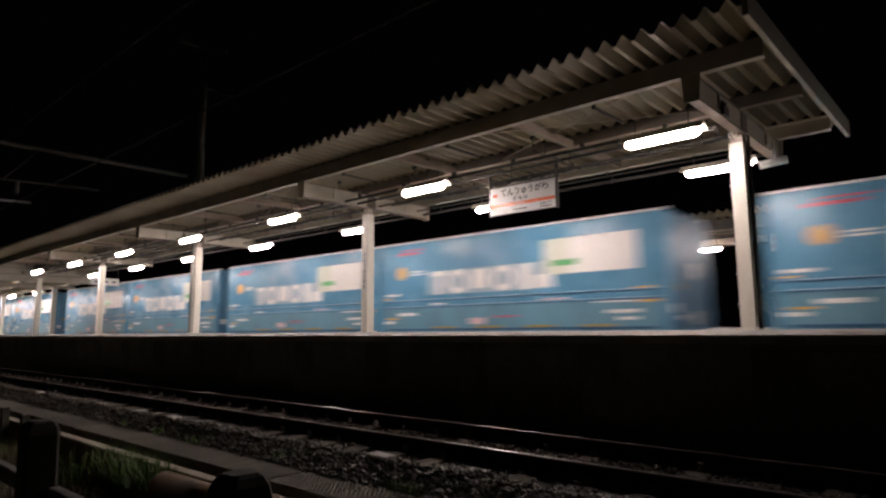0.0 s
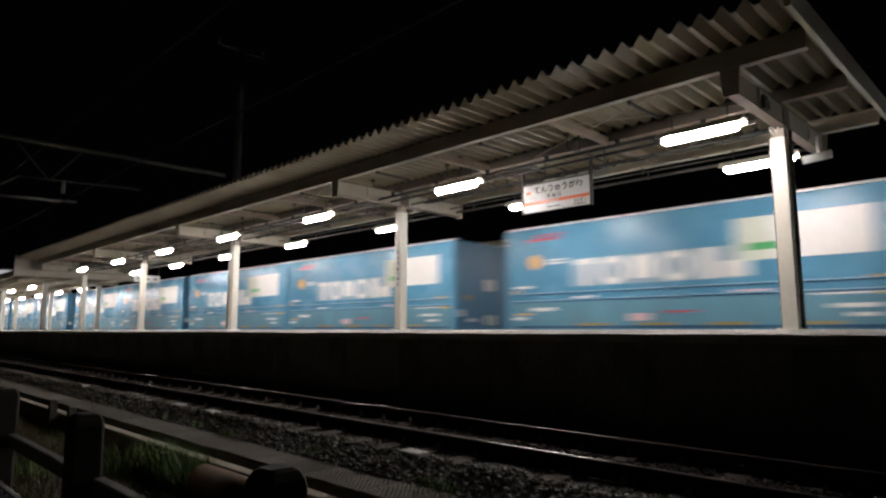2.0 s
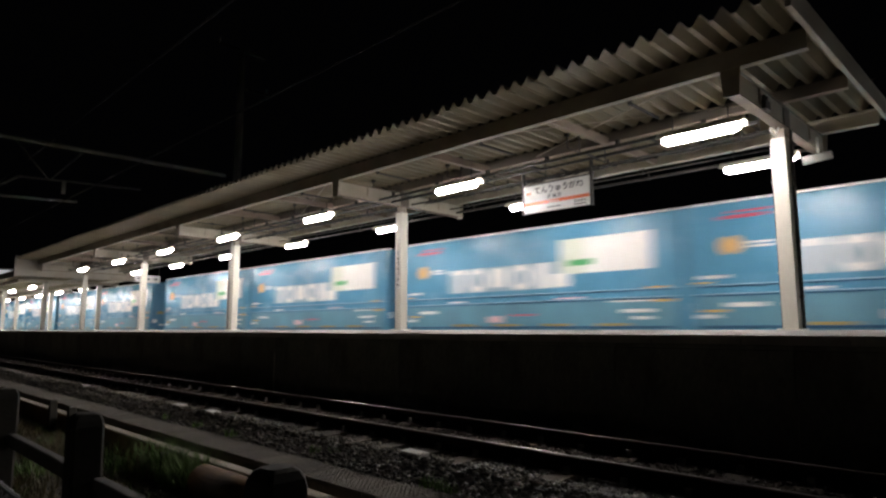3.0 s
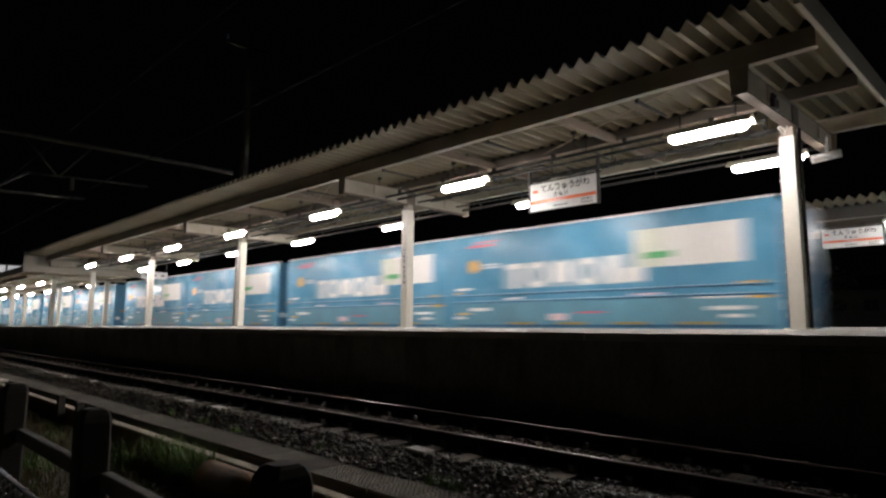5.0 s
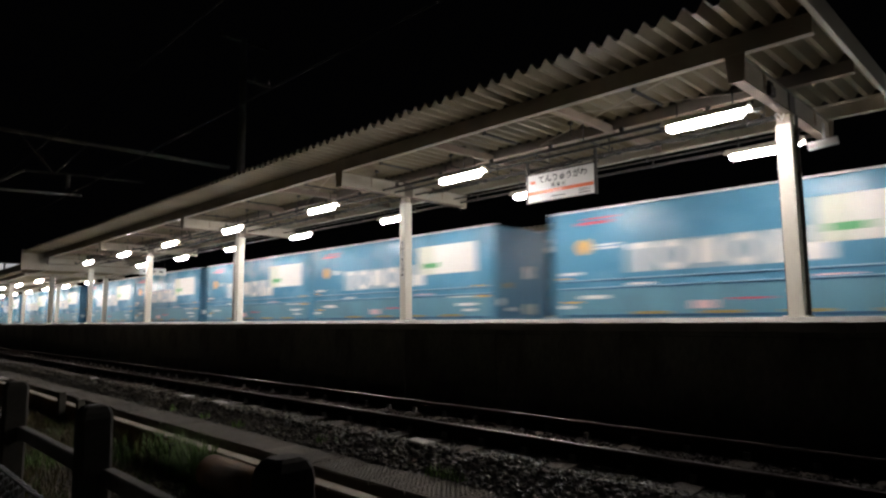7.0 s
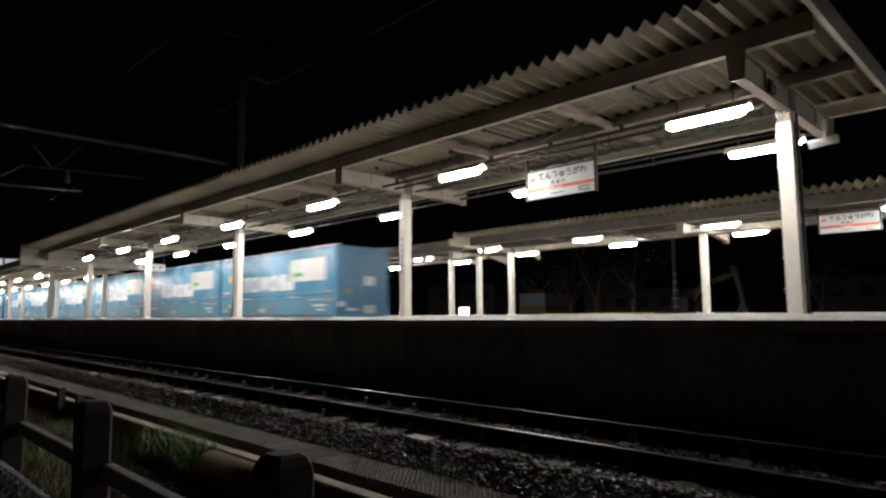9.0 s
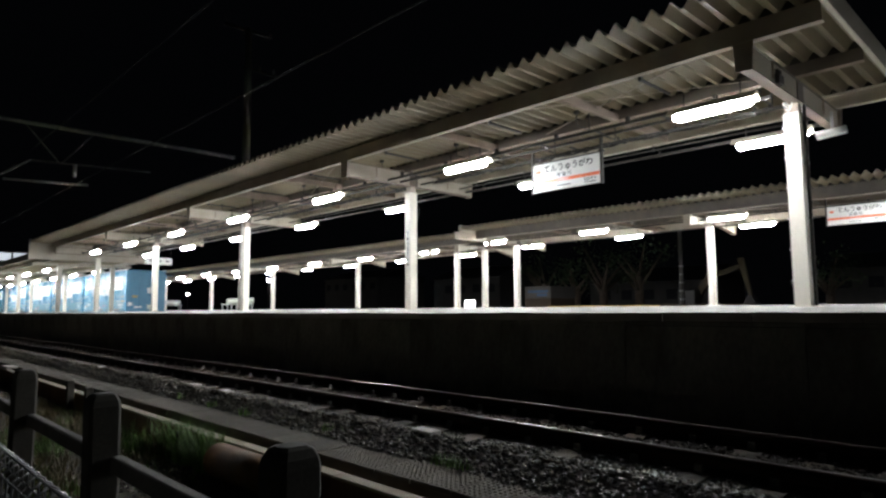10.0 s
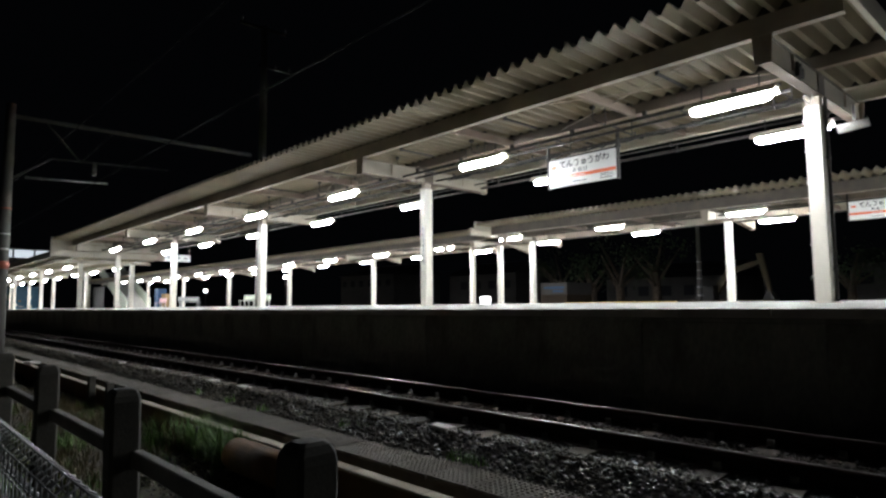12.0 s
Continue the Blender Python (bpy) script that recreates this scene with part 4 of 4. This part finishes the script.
for x, y, w, h, d in ((70, 60, 14, 6.5, 10), (75, 95, 18, 8, 12), (72, 30, 16, 5, 10), (80, -10, 30, 6, 12)):
    hs = thing("house", "dark low building far behind the yard", "house", "distant buildings", pose(x, y, -0.72))
    part("wall", box(B(), 0, d, 0, w, 0, h), DUSK, hs)
    part("roof", prism(B(), [(-0.5, h), (d / 2, h + 2), (d + 0.5, h)], -0.4, w + 0.4), DARKSTEEL, hs)
    for k in range(int(w // 3)):
        part("window", box(B(), -0.03, -0.005, 1 + 3 * k, 2.4 + 3 * k, h - 2.2, h - 1.0), INK, hs)

# ---- freight train ----
FACE_X, LENGTH, WIDTH, Z_LOW, Z_TOP = 13.35, 9.2, 2.45, 1.06, 3.83


def container():
    """Front end at y = 0, tail at y = -LENGTH, platform side at x = 0, bottom at z = 0."""
    th = thing("container", "blue steel freight container with white panels on a moving wagon", "container", "containers of the train")
    H = Z_TOP - Z_LOW

    def mark(name, s0, s1, z0, z1, m, label="", d=0.0065):
        return part(name, box(B(), -d, -0.0008, -s1, -s0, z0 - Z_LOW, z1 - Z_LOW), m, th, label)

    body = part("body", box(B(), 0, WIDTH, -LENGTH, 0, 0, H - 0.05, 0.03), BLUE, th, "blue painted steel body")
    for x in (0.001, WIDTH - 0.121):
        part("top_rail", box(B(), x, x + 0.12, -LENGTH + 0.02, -0.02, H - 0.049, H, 0.008), WHITE, body, "white top rail")
    for s in (0.0, LENGTH - 0.16):
        part("corner_post", box(B(), -0.012, 0.1, -s - 0.16, -s, 0.02, H - 0.06, 0.01), BLUE, body)
    # Lower side in a greener, greyer blue than the body.
    mark("lower_side", 0.17, LENGTH - 0.17, 1.1, 1.819, LOWBLUE, "lower side panel, greener and greyer than the body", 0.0022)
    for z in (2.03, 1.84):
        mark("rib", 0.18, LENGTH - 0.18, z - 0.013, z + 0.013, DEEPBLUE, "dark blue side rib", 0.02)
    # Light blue strips above the ribs: a highlight put in as colour.
    for z in (2.064, 1.874):
        mark("rib_highlight", 0.18, LENGTH - 0.18, z - 0.009, z + 0.009, LIGHTBLUE, "", 0.024)
    for s in (7.2, 7.62, 8.05):
        mark("panel_fold", s, s + 0.02, 2.54, 3.38, PALE, "", 0.0078)
    mark("fork_rail", 0.3, LENGTH - 0.3, 1.16, 1.22, DEEPBLUE, "", 0.015)
    for s in (2.2, 3.8, 5.4, 7.0):
        mark("yellow_mark", s, s + 0.9, 1.225, 1.285, OCHRE)
    # white emblem row of plain shapes
    ring = 0.34
    mark("emblem_bar", 2.15, 2.75, 2.72, 2.86, WHITE)
    mark("emblem_bar", 2.38, 2.54, 2.2, 2.719, WHITE)
    mark("emblem_backing", 2.06, 6.3, 2.19, 2.87, GREYBLUE, "", 0.0035)
    for s in (3.2, 4.75):
        bm = B()
        k = 20
        for a0 in range(k):
            a, b = 2 * math.pi * a0 / k, 2 * math.pi * (a0 + 1) / k
            q = [(-0.0068, -s + math.cos(t) * r * 1.1, 2.53 - Z_LOW + math.sin(t) * r) for t, r in ((a, ring), (b, ring), (b, 0.2), (a, 0.2))]
            bm.faces.new([bm.verts.new(p) for p in q])
        bmesh.ops.remove_doubles(bm, verts=bm.verts[:], dist=0.0005)
        bmesh.ops.solidify(bm, geom=bm.faces[:], thickness=0.001)
        part("emblem_ring", bm, WHITE, th)
    mark("emblem_bar", 3.72, 4.22, 2.3, 2.82, WHITE)
    mark("emblem_bar", 5.3, 5.62, 2.2, 2.86, WHITE)
    mark("emblem_bar", 5.72, 6.28, 2.22, 2.55, WHITE)
    mark("white_panel", 6.75, 8.5, 2.52, 3.4, WHITE, "large white panel")
    mark("pale_panel", 6.02, 6.745, 2.52, 3.4, PALE, "pale cream panel")
    mark("green_mark", 6.25, 6.95, 2.72, 2.87, GREEN, "", 0.009)
    part("sun_disc", rod(B(), (-0.0065, -0.95, 2.88 - Z_LOW), (-0.0008, -0.95, 2.88 - Z_LOW), 0.2, 14), ORANGE, th)
    for z in (2.8, 2.88):
        mark("writing_bar", 1.3, 1.9, z, z + 0.045, WHITE)
    mark("red_writing_bar", 0.75, 1.7, 3.43, 3.5, RED)
    mark("red_writing_bar", 0.95, 1.85, 3.55, 3.59, RED)
    for s0, s1, z0, z1, m in ((0.25, 0.85, 2.2, 2.27, WHITE), (0.8, 1.55, 1.6, 1.69, WHITE), (0.2, 0.62, 1.37, 1.45, WHITE), (3.6, 4.1, 1.33, 1.5, PINK), (4.4, 5.2, 1.5, 1.54, RED),
                              (7.4, 8.45, 1.78, 1.815, WHITE), (8.5, 8.98, 1.76, 1.815, ORANGE), (7.7, 8.5, 1.53, 1.61, WHITE), (8.0, 8.45, 1.37, 1.44, WHITE), (8.35, 8.85, 2.07, 2.11, ORANGE),
                              (2.1, 2.7, 1.9, 1.95, WHITE), (5.9, 6.7, 1.9, 1.935, PINK), (0.3, 0.8, 1.5, 1.55, ORANGE), (0.15, 0.5, 2.1, 2.14, ORANGE)):
        mark("label_bar", s0, s1, z0, z1, m)
    # doors at both ends
    for y, o in ((0, 1), (-LENGTH, -1)):
        for x in (0.05, WIDTH / 2 + 0.01):
            d = part("end_door", box(B(), x, x + WIDTH / 2 - 0.06, min(y, y + o * 0.012), max(y, y + o * 0.012), 0.08, H - 0.1), ENDSHADEBLUE, th, "dark blue end door with gap shade in its colour")
            for bx in (0.3, 0.75):
                part("lock_bar", rod(B(), (x + bx, y + o * 0.035, 0.15), (x + bx, y + o * 0.035, H - 0.2), 0.018, 6), ENDSHADEBLUE, d)
        part("end_label", box(B(), 1.3, 1.75, min(y + o * 0.013, y + o * 0.017), max(y + o * 0.013, y + o * 0.017), 1.25, 1.6), WHITE, th)
        for x0, x1, z0, z1, m in ((0.35, 0.7, 0.95, 1.1, OCHRE), (0.12, 0.4, 0.45, 0.65, WHITE), (0.5, 0.95, 0.3, 0.4, WHITE), (1.3, 1.8, 0.2, 0.5, PALE)):
            part("end_label", box(B(), x0, x1, min(y + o * 0.013, y + o * 0.017), max(y + o * 0.013, y + o * 0.017), z0, z1), m, th)
    return th


def wagon():
    """Front of the load at y = 0; rail head at z = 0."""
    th = thing("flat_wagon", "blue-grey container flat wagon running behind the platform", "wagon", "wagons of the train")
    part("deck", box(B(), 0.0, 2.5, -18.85, 0.15, 0.92, 1.05, 0.02), DEEPBLUE, th)
    part("side_sill", box(B(), 0.02, 0.2, -18.8, 0.1, 0.55, 0.919), DEEPBLUE, th)
    part("side_sill", box(B(), 2.3, 2.48, -18.8, 0.1, 0.55, 0.919), DEEPBLUE, th)
    part("coupler", box(B(), 1.1, 1.4, -19.08, -18.86, 0.75, 0.95, 0.03), DARKSTEEL, th)
    for y in (-2.5, -16.5):
        bg = part("bogie", box(B(), 0.35, 2.15, y - 1.2, y + 1.2, 0.4, 0.6, 0.03), DARKSTEEL, th)
        for dy in (-0.95, 0.95):
            bm = B()
            for x in (0.655, 1.785):
                rod(bm, (x - 0.06, y + dy, 0.43), (x + 0.06, y + dy, 0.43), 0.43, 20)
            rod(bm, (0.5, y + dy, 0.43), (1.95, y + dy, 0.43), 0.06, 8)
            part("wheelset", bm, DARKSTEEL, bg)
    return th


SPEED, SPACING = 23.55, 19.85
TRAIN = []
box_a, wag_a = container(), wagon()
for k in range(-4, 10):
    f = (4.4 if k == 9 else 4.0 if k % 2 else 3.4) - SPACING * k
    first = k == -4
    w = wag_a if first else copy_thing(wag_a, Matrix())
    a = box_a if first else copy_thing(box_a, Matrix())
    b = copy_thing(box_a, Matrix())
    TRAIN += [(w, FACE_X - 0.02, f, 0.0), (a, FACE_X, f, Z_LOW), (b, FACE_X, f - (9.48 if k == 9 else 9.28), Z_LOW)]


def motions():
    for ob, x, y, z in TRAIN:
        walk(ob, [(t, pose(x, y + SPEED * t, z)) for t in (0, 3, 6, 9, 12)])


motions()
